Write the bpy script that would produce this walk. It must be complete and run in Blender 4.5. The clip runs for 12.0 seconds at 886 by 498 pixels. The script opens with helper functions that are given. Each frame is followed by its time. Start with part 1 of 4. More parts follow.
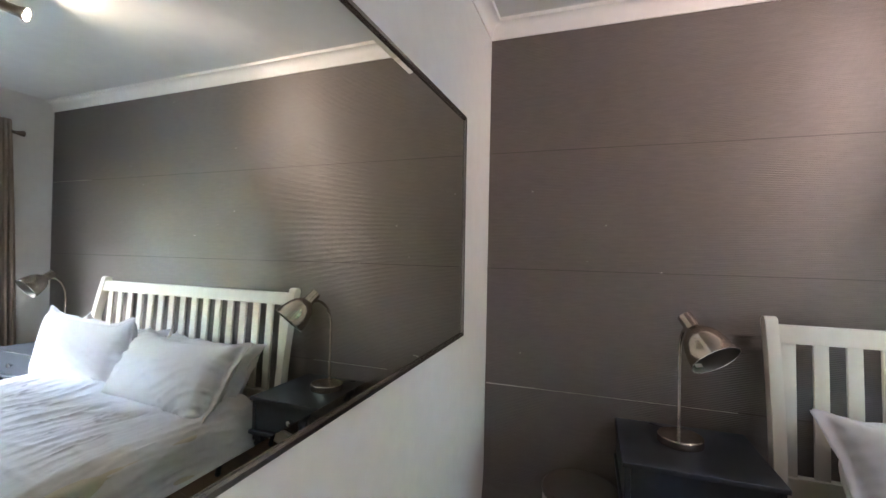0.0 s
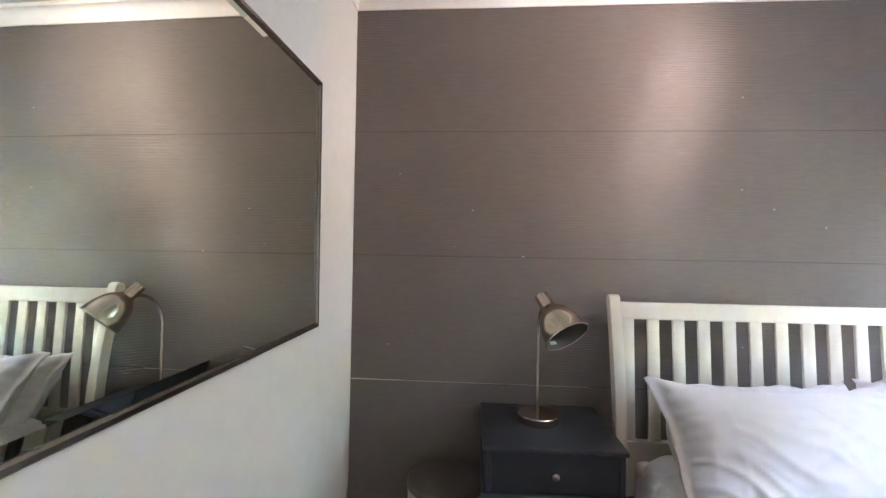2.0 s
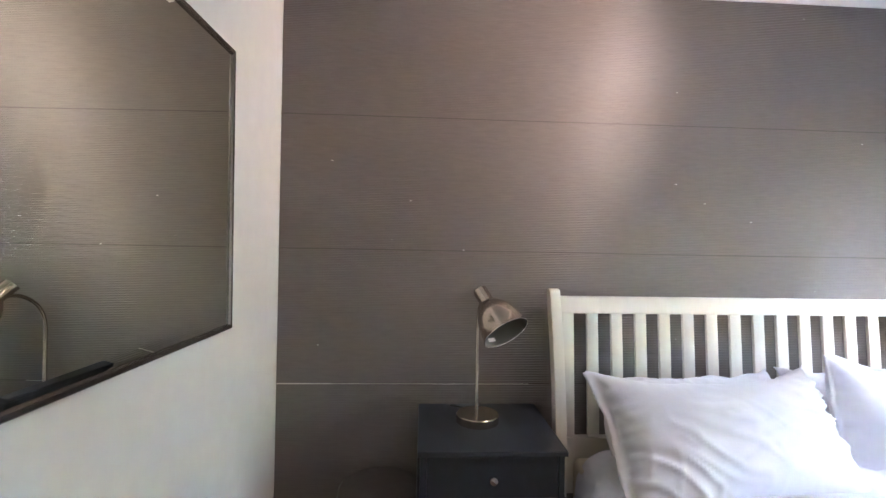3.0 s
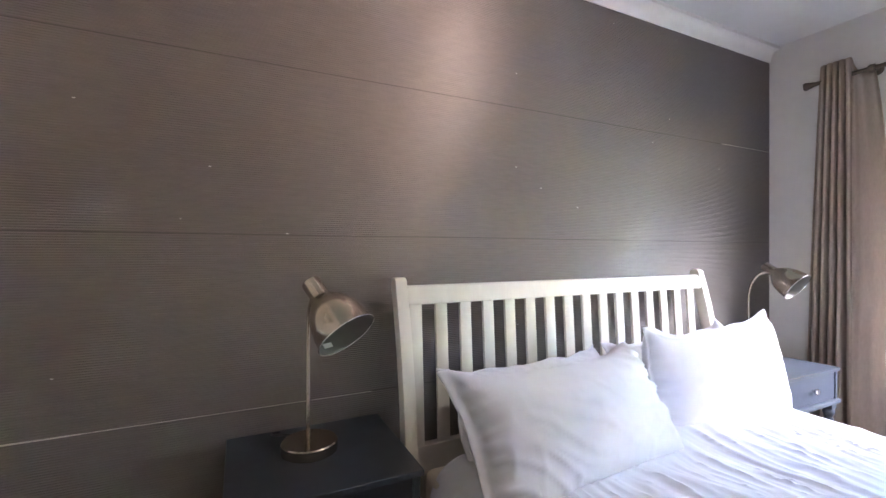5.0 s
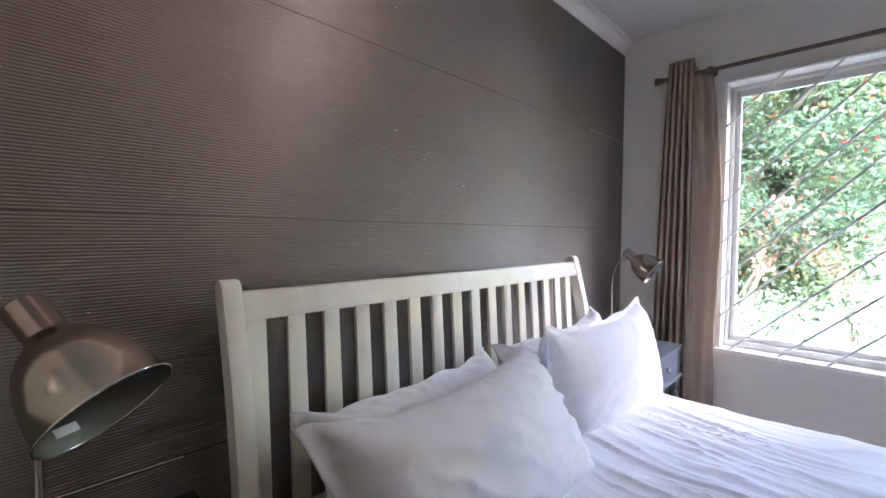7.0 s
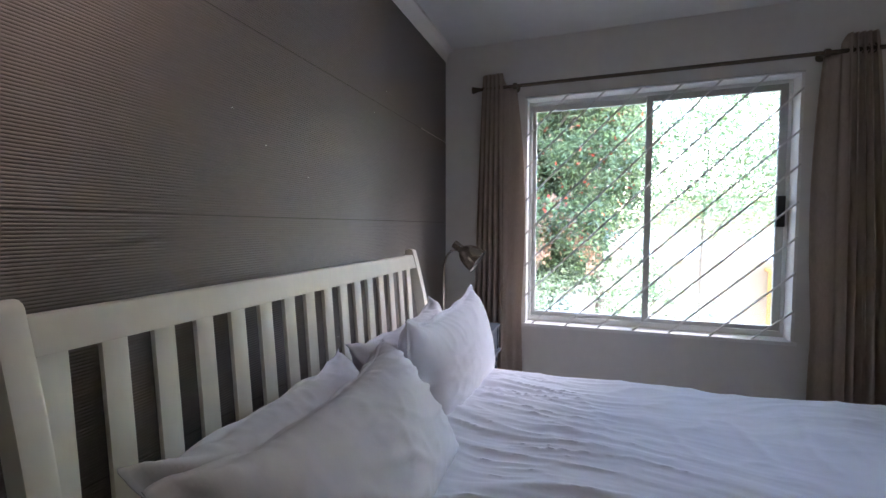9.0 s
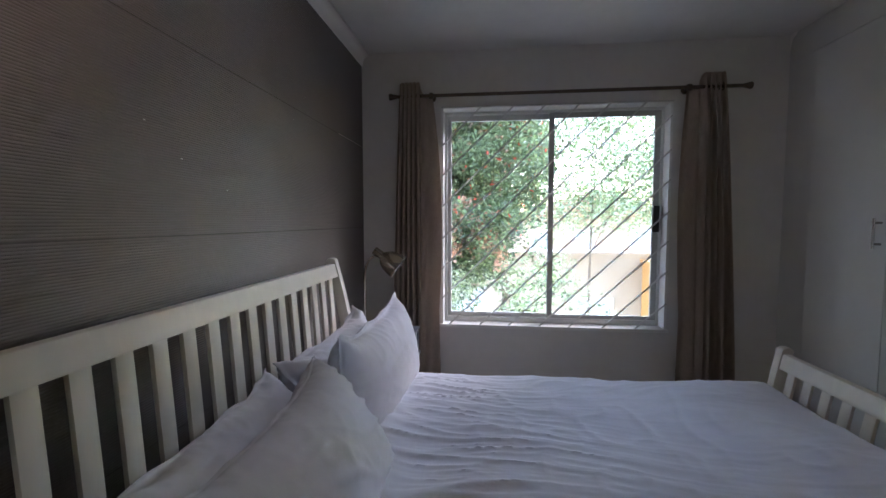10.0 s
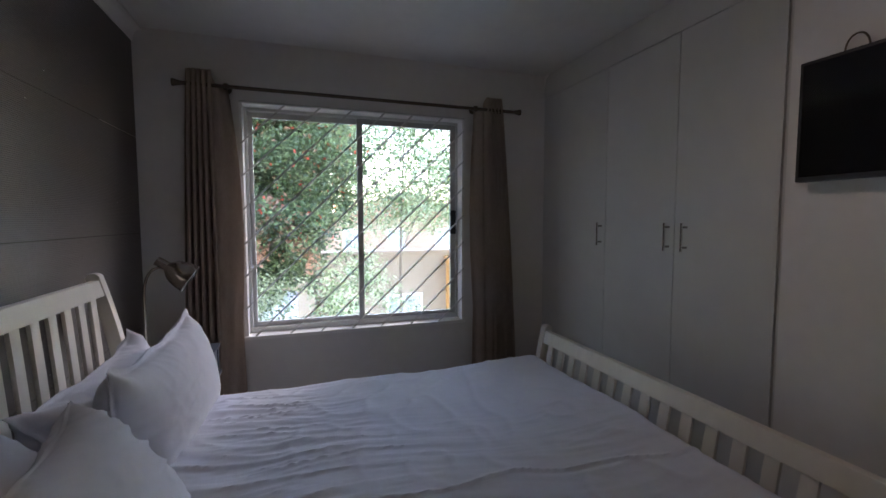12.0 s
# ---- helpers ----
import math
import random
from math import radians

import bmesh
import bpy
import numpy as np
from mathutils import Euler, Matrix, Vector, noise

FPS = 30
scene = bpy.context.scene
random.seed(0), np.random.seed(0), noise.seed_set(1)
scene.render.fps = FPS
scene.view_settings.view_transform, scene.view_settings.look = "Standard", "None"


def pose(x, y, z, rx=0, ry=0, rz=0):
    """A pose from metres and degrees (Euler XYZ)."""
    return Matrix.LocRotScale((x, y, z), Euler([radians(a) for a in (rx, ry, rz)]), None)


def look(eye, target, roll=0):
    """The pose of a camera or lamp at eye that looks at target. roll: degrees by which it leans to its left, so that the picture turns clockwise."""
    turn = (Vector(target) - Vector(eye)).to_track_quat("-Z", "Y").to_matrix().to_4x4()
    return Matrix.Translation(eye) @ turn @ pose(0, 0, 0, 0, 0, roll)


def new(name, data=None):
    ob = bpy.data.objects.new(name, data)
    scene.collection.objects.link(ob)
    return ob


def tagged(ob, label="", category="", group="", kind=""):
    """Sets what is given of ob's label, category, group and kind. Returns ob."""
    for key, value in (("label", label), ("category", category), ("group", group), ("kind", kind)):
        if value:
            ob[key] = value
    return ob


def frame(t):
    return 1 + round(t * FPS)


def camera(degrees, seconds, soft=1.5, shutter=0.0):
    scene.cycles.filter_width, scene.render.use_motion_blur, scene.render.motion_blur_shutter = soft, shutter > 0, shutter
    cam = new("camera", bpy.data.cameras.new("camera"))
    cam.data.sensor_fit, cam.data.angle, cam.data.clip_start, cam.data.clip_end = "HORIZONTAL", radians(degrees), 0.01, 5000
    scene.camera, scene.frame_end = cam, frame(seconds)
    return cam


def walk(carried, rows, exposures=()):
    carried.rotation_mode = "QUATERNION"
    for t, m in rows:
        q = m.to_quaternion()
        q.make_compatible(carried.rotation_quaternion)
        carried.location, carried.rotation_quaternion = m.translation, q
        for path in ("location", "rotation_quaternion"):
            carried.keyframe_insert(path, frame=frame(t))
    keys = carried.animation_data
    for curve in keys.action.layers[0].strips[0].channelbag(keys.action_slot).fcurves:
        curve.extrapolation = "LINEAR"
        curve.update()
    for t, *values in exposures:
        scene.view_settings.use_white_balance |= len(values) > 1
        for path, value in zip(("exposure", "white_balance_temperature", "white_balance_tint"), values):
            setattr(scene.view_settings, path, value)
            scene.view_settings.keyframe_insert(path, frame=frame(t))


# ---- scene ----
cam = camera(92.7, 12.0)
PATH = [
    (0, (0.442, -1.925, 1.36), (-0.207, -0.033, 1.374), 1.2),
    (0.5, (0.445, -1.918, 1.342), (-0.055, 0.018, 1.358), 1.2),
    (1, (0.465, -1.891, 1.32), (0.087, 0.073, 1.339), 1.1),
    (1.5, (0.485, -1.839, 1.308), (0.232, 0.145, 1.332), 1.1),
    (2, (0.516, -1.789, 1.299), (0.376, 0.206, 1.323), 1.0),
    (2.5, (0.544, -1.746, 1.289), (0.526, 0.254, 1.315), 1.0),
    (2.7, (0.563, -1.724, 1.288), (0.586, 0.275, 1.307), 1.0),
    (4.5, (0.549, -1.479, 1.252), (1.224, 0.404, 1.263), 0.4),
    (5, (0.592, -1.41, 1.245), (1.46, 0.391, 1.247), 0.1),
    (5.5, (0.648, -1.285, 1.244), (1.699, 0.417, 1.23), 0.2),
    (6, (0.699, -1.193, 1.245), (1.884, 0.418, 1.22), 0.2),
    (6.5, (0.734, -1.124, 1.251), (2.031, 0.398, 1.213), 0.2),
    (6.7, (0.744, -1.092, 1.255), (2.092, 0.385, 1.201), 0.3),
    (8.5, (0.741, -0.919, 1.257), (2.553, -0.079, 1.15), 0.1),
    (9, (0.695, -0.903, 1.261), (2.586, -0.26, 1.156), 0.0),
    (9.5, (0.627, -0.912, 1.302), (2.57, -0.456, 1.175), 0.0),
    (10, (0.63, -0.848, 1.329), (2.613, -0.627, 1.199), -0.0),
    (10.5, (0.618, -0.818, 1.346), (2.613, -0.842, 1.212), -0.1),
    (11, (0.607, -0.822, 1.357), (2.586, -1.079, 1.218), -0.1),
    (11.5, (0.6, -0.851, 1.363), (2.544, -1.297, 1.221), -0.1),
    (12, (0.6, -0.861, 1.358), (2.492, -1.495, 1.223), -0.1),
]
EXPOSE = [(0, 6.35, 5800, 23), (2.5, 6.85, 5800, 23), (4.5, 6.65, 5850, 24), (5.5, 6.5, 5900, 25), (6.5, 6.05, 5900, 25), (8.5, 5.2, 5900, 24), (9.5, 4.55, 5950, 24), (12, 3.85, 6050, 25)]
walk(cam, [(t, look(eye, to, roll)) for t, eye, to, roll in PATH], EXPOSE)

# light of the day and of the lamps
world = bpy.data.worlds.new("sky")
scene.world = world
world.use_nodes = True
wn = world.node_tree.nodes
sky = wn.new("ShaderNodeTexSky")
sky.sky_type = "NISHITA"
sky.sun_disc = False
sky.sun_elevation = radians(36)
sky.sun_rotation = radians(137)
sky.air_density = 1.6
sky.dust_density = 0.7
sky.ozone_density = 2.0
world.node_tree.links.new(sky.outputs[0], wn["Background"].inputs[0])
wn["Background"].inputs[1].default_value = 0.15
sun = new("sun", bpy.data.lights.new("sun", "SUN"))
sun.data.energy = 0.17
sun.data.angle = radians(24)
sun.data.color = (1.0, 0.97, 0.93)
sun.matrix_world = look((5.52, -5.92, 5.88), (0, 0, 0))

SPOT_A = Vector((1.767, -0.912, 2.30))
AIM_A = Vector((0.90, 0.0, 1.98))
SPOT_B = Vector((1.62, -1.10, 2.30))
AIM_B = Vector((1.20, -2.60, 1.15))
for nm, eye, aim, watt in (("spot_wall", SPOT_A, AIM_A, 0.6), ("spot_screen", SPOT_B, AIM_B, 0.33)):
    lamp = new(nm, bpy.data.lights.new(nm, "SPOT"))
    lamp.data.energy = watt
    lamp.data.color = (1.0, 0.70, 0.52)
    lamp.data.spot_size = radians(76)
    lamp.data.spot_blend = 1.0
    lamp.data.shadow_soft_size = 0.05
    lamp.matrix_world = look(eye + (aim - eye).normalized() * 0.012, aim)


# ---- materials ----
def material(name, color, rough=0.6, metal=0.0, vary=0.12, grain=40.0, bump=0.0, bump_scale=200.0, spec=0.5, big=2.0, stretch=(1, 1, 1), per_object=0.0):
    """A surface with two scales of variation in colour, roughness and relief."""
    m = bpy.data.materials.new(name)
    m.use_nodes = True
    nt = m.node_tree
    n, ln = nt.nodes, nt.links
    b = n["Principled BSDF"]
    b.inputs["Metallic"].default_value = metal
    b.inputs["Specular IOR Level"].default_value = spec
    tc = n.new("ShaderNodeTexCoord")
    mp = n.new("ShaderNodeMapping")
    mp.inputs["Scale"].default_value = stretch
    ln.new(tc.outputs["Object"], mp.inputs["Vector"])
    t1, t2 = n.new("ShaderNodeTexNoise"), n.new("ShaderNodeTexNoise")
    t1.inputs["Scale"].default_value, t2.inputs["Scale"].default_value = grain, big
    t1.inputs["Detail"].default_value = t2.inputs["Detail"].default_value = 4
    ln.new(mp.outputs[0], t1.inputs["Vector"])
    ln.new(mp.outputs[0], t2.inputs["Vector"])
    add = n.new("ShaderNodeMath")
    add.operation = "ADD"
    ln.new(t1.outputs["Fac"], add.inputs[0])
    ln.new(t2.outputs["Fac"], add.inputs[1])
    last = add
    if per_object:
        info = n.new("ShaderNodeObjectInfo")
        mul = n.new("ShaderNodeMath")
        mul.operation = "MULTIPLY_ADD"
        mul.inputs[1].default_value = per_object
        ln.new(info.outputs["Random"], mul.inputs[0])
        ln.new(add.outputs[0], mul.inputs[2])
        last = mul
    ramp = n.new("ShaderNodeMapRange")
    ramp.inputs[1].default_value, ramp.inputs[2].default_value = 0.7, 1.3
    ramp.inputs[3].default_value, ramp.inputs[4].default_value = 1 - vary, 1 + vary
    ln.new(last.outputs[0], ramp.inputs[0])
    mix = n.new("ShaderNodeVectorMath")
    mix.operation = "SCALE"
    mix.inputs[0].default_value = color
    ln.new(ramp.outputs[0], mix.inputs["Scale"])
    ln.new(mix.outputs[0], b.inputs["Base Color"])
    rr = n.new("ShaderNodeMapRange")
    rr.inputs[3].default_value, rr.inputs[4].default_value = max(0.02, rough * (1 - vary)), min(1, rough * (1 + vary))
    ln.new(t2.outputs["Fac"], rr.inputs[0])
    ln.new(rr.outputs[0], b.inputs["Roughness"])
    if bump:
        t3 = n.new("ShaderNodeTexNoise")
        t3.inputs["Scale"].default_value = bump_scale
        t3.inputs["Detail"].default_value = 3
        ln.new(mp.outputs[0], t3.inputs["Vector"])
        bp = n.new("ShaderNodeBump")
        bp.inputs["Strength"].default_value = bump
        bp.inputs["Distance"].default_value = 0.002
        ln.new(t3.outputs["Fac"], bp.inputs["Height"])
        ln.new(bp.outputs[0], b.inputs["Normal"])
    return m


def specks(m, color, scale, limit):
    """Small chips of another colour over a material."""
    n, ln = m.node_tree.nodes, m.node_tree.links
    b = n["Principled BSDF"]
    was = b.inputs["Base Color"].links[0].from_socket
    tc = n.new("ShaderNodeTexCoord")
    mp = n.new("ShaderNodeMapping")
    mp.inputs["Scale"].default_value = (0.5, 1, 1.6)
    v = n.new("ShaderNodeTexVoronoi")
    v.inputs["Scale"].default_value = scale
    ln.new(tc.outputs["Object"], mp.inputs[0])
    ln.new(mp.outputs[0], v.inputs["Vector"])
    less = n.new("ShaderNodeMath")
    less.operation = "LESS_THAN"
    less.inputs[1].default_value = limit
    ln.new(v.outputs["Distance"], less.inputs[0])
    mx = n.new("ShaderNodeMixRGB")
    mx.inputs[2].default_value = (*color, 1)
    ln.new(less.outputs[0], mx.inputs[0])
    ln.new(was, mx.inputs[1])
    ln.new(mx.outputs[0], b.inputs["Base Color"])
    return m


M_PLASTER = material("warm_white_plaster", (0.73, 0.71, 0.682), 0.75, vary=0.03, grain=18, bump=0.15, bump_scale=90)
M_CEIL = material("ceiling_paint", (0.72, 0.715, 0.69), 0.85, vary=0.03, grain=12, bump=0.1, bump_scale=120)
M_CORNICE = material("cornice_paint", (0.80, 0.78, 0.75), 0.7, vary=0.03, grain=25)
M_PAPER = specks(material("ribbed_wallpaper", (0.140, 0.123, 0.112), 0.37, vary=0.10, grain=60, big=1.3, stretch=(0.25, 1, 1.5), spec=0.5), (0.6, 0.58, 0.55), 11.0, 0.026)
M_TORN = material("torn_paper_backing", (0.62, 0.58, 0.52), 0.9, vary=0.1)
M_WHITE_WOOD = material("cream_painted_wood", (0.74, 0.71, 0.64), 0.38, vary=0.05, grain=30, stretch=(1, 1, 0.2), bump=0.06, bump_scale=150)
M_NAVY = material("dark_navy_painted_wood", (0.029, 0.035, 0.046), 0.33, vary=0.15, grain=30, bump=0.08, bump_scale=180)
M_METAL = material("brushed_nickel", (0.50, 0.455, 0.395), 0.19, 1.0, vary=0.06, grain=25, stretch=(1, 1, 12))
# grey metal darkened to carry the shade inside the unlit lamp
M_SHADE_IN = material("shade_darkened_metal", (0.13, 0.125, 0.11), 0.4, 0.4, vary=0.05)
M_CHROME = material("polished_steel", (0.72, 0.71, 0.70), 0.16, 1.0, vary=0.05)
M_MFRAME = material("dark_polished_frame", (0.32, 0.31, 0.29), 0.26, 1.0, vary=0.08)
M_LINEN = material("white_cotton", (0.70, 0.70, 0.755), 0.92, vary=0.025, grain=30, bump=0.25, bump_scale=60, spec=0.2)
M_MATTRESS = material("ivory_mattress_cloth", (0.62, 0.58, 0.50), 0.9, vary=0.05, bump=0.3, bump_scale=300)
M_CURTAIN = material("taupe_woven_curtain", (0.44, 0.36, 0.295), 0.8, vary=0.08, grain=120, big=3, stretch=(1, 1, 0.3), bump=0.3, bump_scale=500, spec=0.3)
M_ROD = material("bronze_rod", (0.13, 0.105, 0.08), 0.38, 0.6, vary=0.1)
M_ALU = material("white_aluminium_frame", (0.62, 0.62, 0.60), 0.35, 0.2, vary=0.05)
M_ALU_DARK = material("grey_aluminium_sash", (0.42, 0.42, 0.40), 0.4, 0.5, vary=0.08)
M_BAR = material("painted_steel_bar", (0.55, 0.54, 0.52), 0.45, vary=0.12, grain=80)
M_SILL = material("glossy_white_reveal", (0.80, 0.79, 0.77), 0.5, vary=0.04)
M_BLACK = material("black_plastic", (0.012, 0.012, 0.013), 0.4, vary=0.1)
M_SCREEN = material("black_glossy_screen", (0.006, 0.006, 0.007), 0.12, vary=0.05)
M_WARD = material("white_melamine", (0.60, 0.60, 0.572), 0.42, vary=0.03, grain=10)
M_GAP = material("shadow_gap_board", (0.10, 0.09, 0.08), 0.8, vary=0.1)
M_FLOOR = material("brown_wood_laminate", (0.20, 0.145, 0.105), 0.4, vary=0.2, grain=30, big=3, stretch=(0.6, 8, 1), per_object=0.5, bump=0.08)
M_STEEL_BIN = material("satin_steel_bin", (0.55, 0.53, 0.50), 0.32, 0.9, vary=0.08, stretch=(1, 1, 8))
M_BIN_LID = material("dark_bin_lid", (0.09, 0.08, 0.075), 0.45, vary=0.1)
M_LEAF = material("green_leaves", (0.074, 0.105, 0.044), 0.36, vary=0.45, grain=6, big=1.6)
M_LEAF_DRY = material("dry_pink_leaves", (0.42, 0.24, 0.16), 0.7, vary=0.3, grain=8)
# these two leaf colours are lightened to carry sunlight and haze
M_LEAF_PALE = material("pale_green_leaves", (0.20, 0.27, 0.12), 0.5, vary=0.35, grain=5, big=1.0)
M_LEAF_GREY = material("haze_lightened_leaves", (0.46, 0.52, 0.34), 0.6, vary=0.35, grain=5, big=1.0)
M_FLOWER = material("red_petals", (0.60, 0.07, 0.035), 0.6, vary=0.25, grain=10)
M_BARK = material("grey_bark", (0.16, 0.125, 0.095), 0.9, vary=0.3, grain=20, bump=0.5, bump_scale=40)
M_RENDER = material("beige_rendered_wall", (0.31, 0.25, 0.195), 0.9, vary=0.08, grain=3, big=0.5)
M_RENDER_O = material("orange_rendered_wall", (0.46, 0.23, 0.07), 0.9, vary=0.08, grain=3, big=0.5)
M_RENDER_P = material("peach_rendered_wall", (0.36, 0.255, 0.18), 0.9, vary=0.08, grain=3, big=0.5)
M_ROOF = material("terracotta_roof", (0.34, 0.17, 0.11), 0.85, vary=0.2, grain=8)
# ground colour lightened so that it bounces more light indoors
M_PAVING = material("bounce_lightened_ground", (0.42, 0.39, 0.34), 0.9, vary=0.2, grain=2, big=0.2)
M_WINDOW_DARK = material("grey_window_pane", (0.34, 0.36, 0.37), 0.1, vary=0.1)
for lm, tint in ((M_LEAF, 0.35), (M_LEAF_PALE, 0.45), (M_LEAF_GREY, 0.4), (M_FLOWER, 0.3), (M_LEAF_DRY, 0.3), (M_CURTAIN, 0.22)):
    lb = lm.node_tree.nodes["Principled BSDF"]
    lb.inputs["Subsurface Weight"].default_value = 0.0
    tl = lm.node_tree.nodes.new("ShaderNodeBsdfTranslucent")
    ms = lm.node_tree.nodes.new("ShaderNodeMixShader")
    ms.inputs[0].default_value = tint
    lm.node_tree.links.new(lb.inputs["Base Color"].links[0].from_socket, tl.inputs[0])
    lm.node_tree.links.new(lb.outputs[0], ms.inputs[1])
    lm.node_tree.links.new(tl.outputs[0], ms.inputs[2])
    lm.node_tree.links.new(ms.outputs[0], lm.node_tree.nodes["Material Output"].inputs[0])

M_MIRROR = bpy.data.materials.new("silvered_mirror")
M_MIRROR.use_nodes = True
mb = M_MIRROR.node_tree.nodes["Principled BSDF"]
mb.inputs["Base Color"].default_value = (0.84, 0.89, 0.80, 1)
mb.inputs["Metallic"].default_value = 1
mb.inputs["Roughness"].default_value = 0.012

M_GLASS = bpy.data.materials.new("clear_window_glass")
M_GLASS.use_nodes = True
gn, gl = M_GLASS.node_tree.nodes, M_GLASS.node_tree.links
g_tr, g_gl, g_mx, g_fr = gn.new("ShaderNodeBsdfTransparent"), gn.new("ShaderNodeBsdfGlossy"), gn.new("ShaderNodeMixShader"), gn.new("ShaderNodeFresnel")
g_gl.inputs["Roughness"].default_value = 0.01
g_tr.inputs[0].default_value = (0.98, 0.99, 0.985, 1)
gl.new(g_fr.outputs[0], g_mx.inputs[0])
gl.new(g_tr.outputs[0], g_mx.inputs[1])
gl.new(g_gl.outputs[0], g_mx.inputs[2])
gl.new(g_mx.outputs[0], gn["Material Output"].inputs[0])

M_BULB = bpy.data.materials.new("glowing_bulb")
M_BULB.use_nodes = True
bb = M_BULB.node_tree.nodes["Principled BSDF"]
bb.inputs["Emission Color"].default_value = (1.0, 0.82, 0.6, 1)
bb.inputs["Emission Strength"].default_value = 12


# ---- mesh helpers ----
def link_mesh(name, bm, mat, parent=None, label="", smooth=False, bevel=0.0, segs=2):
    if bevel:
        bmesh.ops.bevel(bm, geom=[e for e in bm.edges if len(e.link_faces) == 2 and e.calc_face_angle(0) > 0.6], offset=bevel, segments=segs, affect="EDGES", profile=0.6, clamp_overlap=True)
    me = bpy.data.meshes.new(name)
    bm.normal_update()
    bm.to_mesh(me)
    bm.free()
    for mt in (mat if isinstance(mat, (list, tuple)) else [mat]):
        me.materials.append(mt)
    if smooth:
        me.shade_smooth()
        me.set_sharp_from_angle(angle=radians(38))
    ob = new(name, me)
    if parent is not None:
        ob.parent = parent
    if label:
        ob["label"] = label
    return ob


def part(name, bm, mat, parent, label="", smooth=False, bevel=0.0, segs=2):
    return link_mesh(name, bm, mat, parent, label, smooth, bevel, segs)


def thing(name, m, label, category, group="", kind=""):
    e = new(name)
    e.empty_display_size = 0.1
    e.matrix_world = m
    return tagged(e, label, category, group, kind)


def add_box(bm, x0, x1, y0, y1, z0, z1):
    r = bmesh.ops.create_cube(bm, size=1)
    for v in r["verts"]:
        v.co = Vector((x0 + (v.co.x + 0.5) * (x1 - x0), y0 + (v.co.y + 0.5) * (y1 - y0), z0 + (v.co.z + 0.5) * (z1 - z0)))
    return r["verts"]


def box(x0, x1, y0, y1, z0, z1):
    bm = bmesh.new()
    add_box(bm, min(x0, x1), max(x0, x1), min(y0, y1), max(y0, y1), min(z0, z1), max(z0, z1))
    return bm


def add_lathe(bm, prof, seg=28, m=None, caps=True):
    """Turn a profile of (radius, height) about z."""
    rings = []
    for r, z in prof:
        ring = []
        for i in range(seg):
            a = 2 * math.pi * i / seg
            p = Vector((r * math.cos(a), r * math.sin(a), z))
            ring.append(bm.verts.new(m @ p if m else p))
        rings.append(ring)
    for a, b in zip(rings, rings[1:]):
        for i in range(seg):
            bm.faces.new((a[i], a[(i + 1) % seg], b[(i + 1) % seg], b[i]))
    if caps:
        if prof[0][0] > 1e-5:
            bm.faces.new(list(reversed(rings[0])))
        if prof[-1][0] > 1e-5:
            bm.faces.new(rings[-1])
    return bm


def lathe(prof, seg=28, m=None, caps=True):
    return add_lathe(bmesh.new(), prof, seg, m, caps)


def add_tube(bm, pts, r, seg=10, taper=None):
    """A round tube along points."""
    pts = [Vector(p) for p in pts]
    rings = []
    side = None
    for i, p in enumerate(pts):
        t = (pts[min(i + 1, len(pts) - 1)] - pts[max(i - 1, 0)]).normalized()
        if side is None:
            side = t.orthogonal().normalized()
        side = (side - t * side.dot(t)).normalized()
        up = t.cross(side)
        rad = r if taper is None else r + (taper - r) * i / (len(pts) - 1)
        rings.append([bm.verts.new(p + rad * (math.cos(2 * math.pi * k / seg) * side + math.sin(2 * math.pi * k / seg) * up)) for k in range(seg)])
    for a, b in zip(rings, rings[1:]):
        for k in range(seg):
            bm.faces.new((a[k], a[(k + 1) % seg], b[(k + 1) % seg], b[k]))
    bm.faces.new(list(reversed(rings[0])))
    bm.faces.new(rings[-1])
    return bm


def tube(pts, r, seg=10, taper=None):
    return add_tube(bmesh.new(), pts, r, seg, taper)


def bezier(a, b, c, d, n=12):
    a, b, c, d = (Vector(p) for p in (a, b, c, d))
    return [(1 - t) ** 3 * a + 3 * t * (1 - t) ** 2 * b + 3 * t * t * (1 - t) * c + t ** 3 * d for t in (i / n for i in range(n + 1))]


def prism(profile, x0, x1):
    """A profile of (y, z) drawn out along x."""
    bm = bmesh.new()
    a = [bm.verts.new((x0, y, z)) for y, z in profile]
    b = [bm.verts.new((x1, y, z)) for y, z in profile]
    n = len(profile)
    for i in range(n):
        bm.faces.new((a[i], a[(i + 1) % n], b[(i + 1) % n], b[i]))
    bm.faces.new(list(reversed(a)))
    bm.faces.new(b)
    bmesh.ops.recalc_face_normals(bm, faces=bm.faces)
    return bm


# ---- the room ----
W, D, ZT, H = 3.410, 2.60, 2.35, 2.424   # width, depth, top of the wallpaper, ceiling
WY0, WY1, WZ0, WZ1 = -0.537, -1.948, 0.644, 2.060   # window opening
WT = 0.235                               # thickness of the window wall

wall_n = tagged(link_mesh("wall_north", box(-0.15, W + WT, 0.006, 0.2, -0.02, 2.6), M_PLASTER), "cream wall behind the dark ribbed wallpaper", "wall", kind="structure")
SKEW = pose(0, 0, 0, 0, 0, -1.0)         # the mirror wall stands one degree off square
bm = box(-0.15, 0, -3.3, 0.006, -0.02, 2.6)
bm.transform(SKEW)
tagged(link_mesh("wall_west", bm, M_PLASTER), "smooth white painted plaster wall carrying the mirror", "wall", kind="structure")
tagged(link_mesh("wall_south", box(-0.06, 1.715, -3.3, -D, -0.02, 2.6), M_PLASTER), "white painted wall carrying the television", "wall", kind="structure")
tagged(link_mesh("wall_south_2", box(1.715, W, -3.3, -3.12, -0.02, 2.6), M_PLASTER), "plain wall behind the wardrobe", "wall", kind="structure")
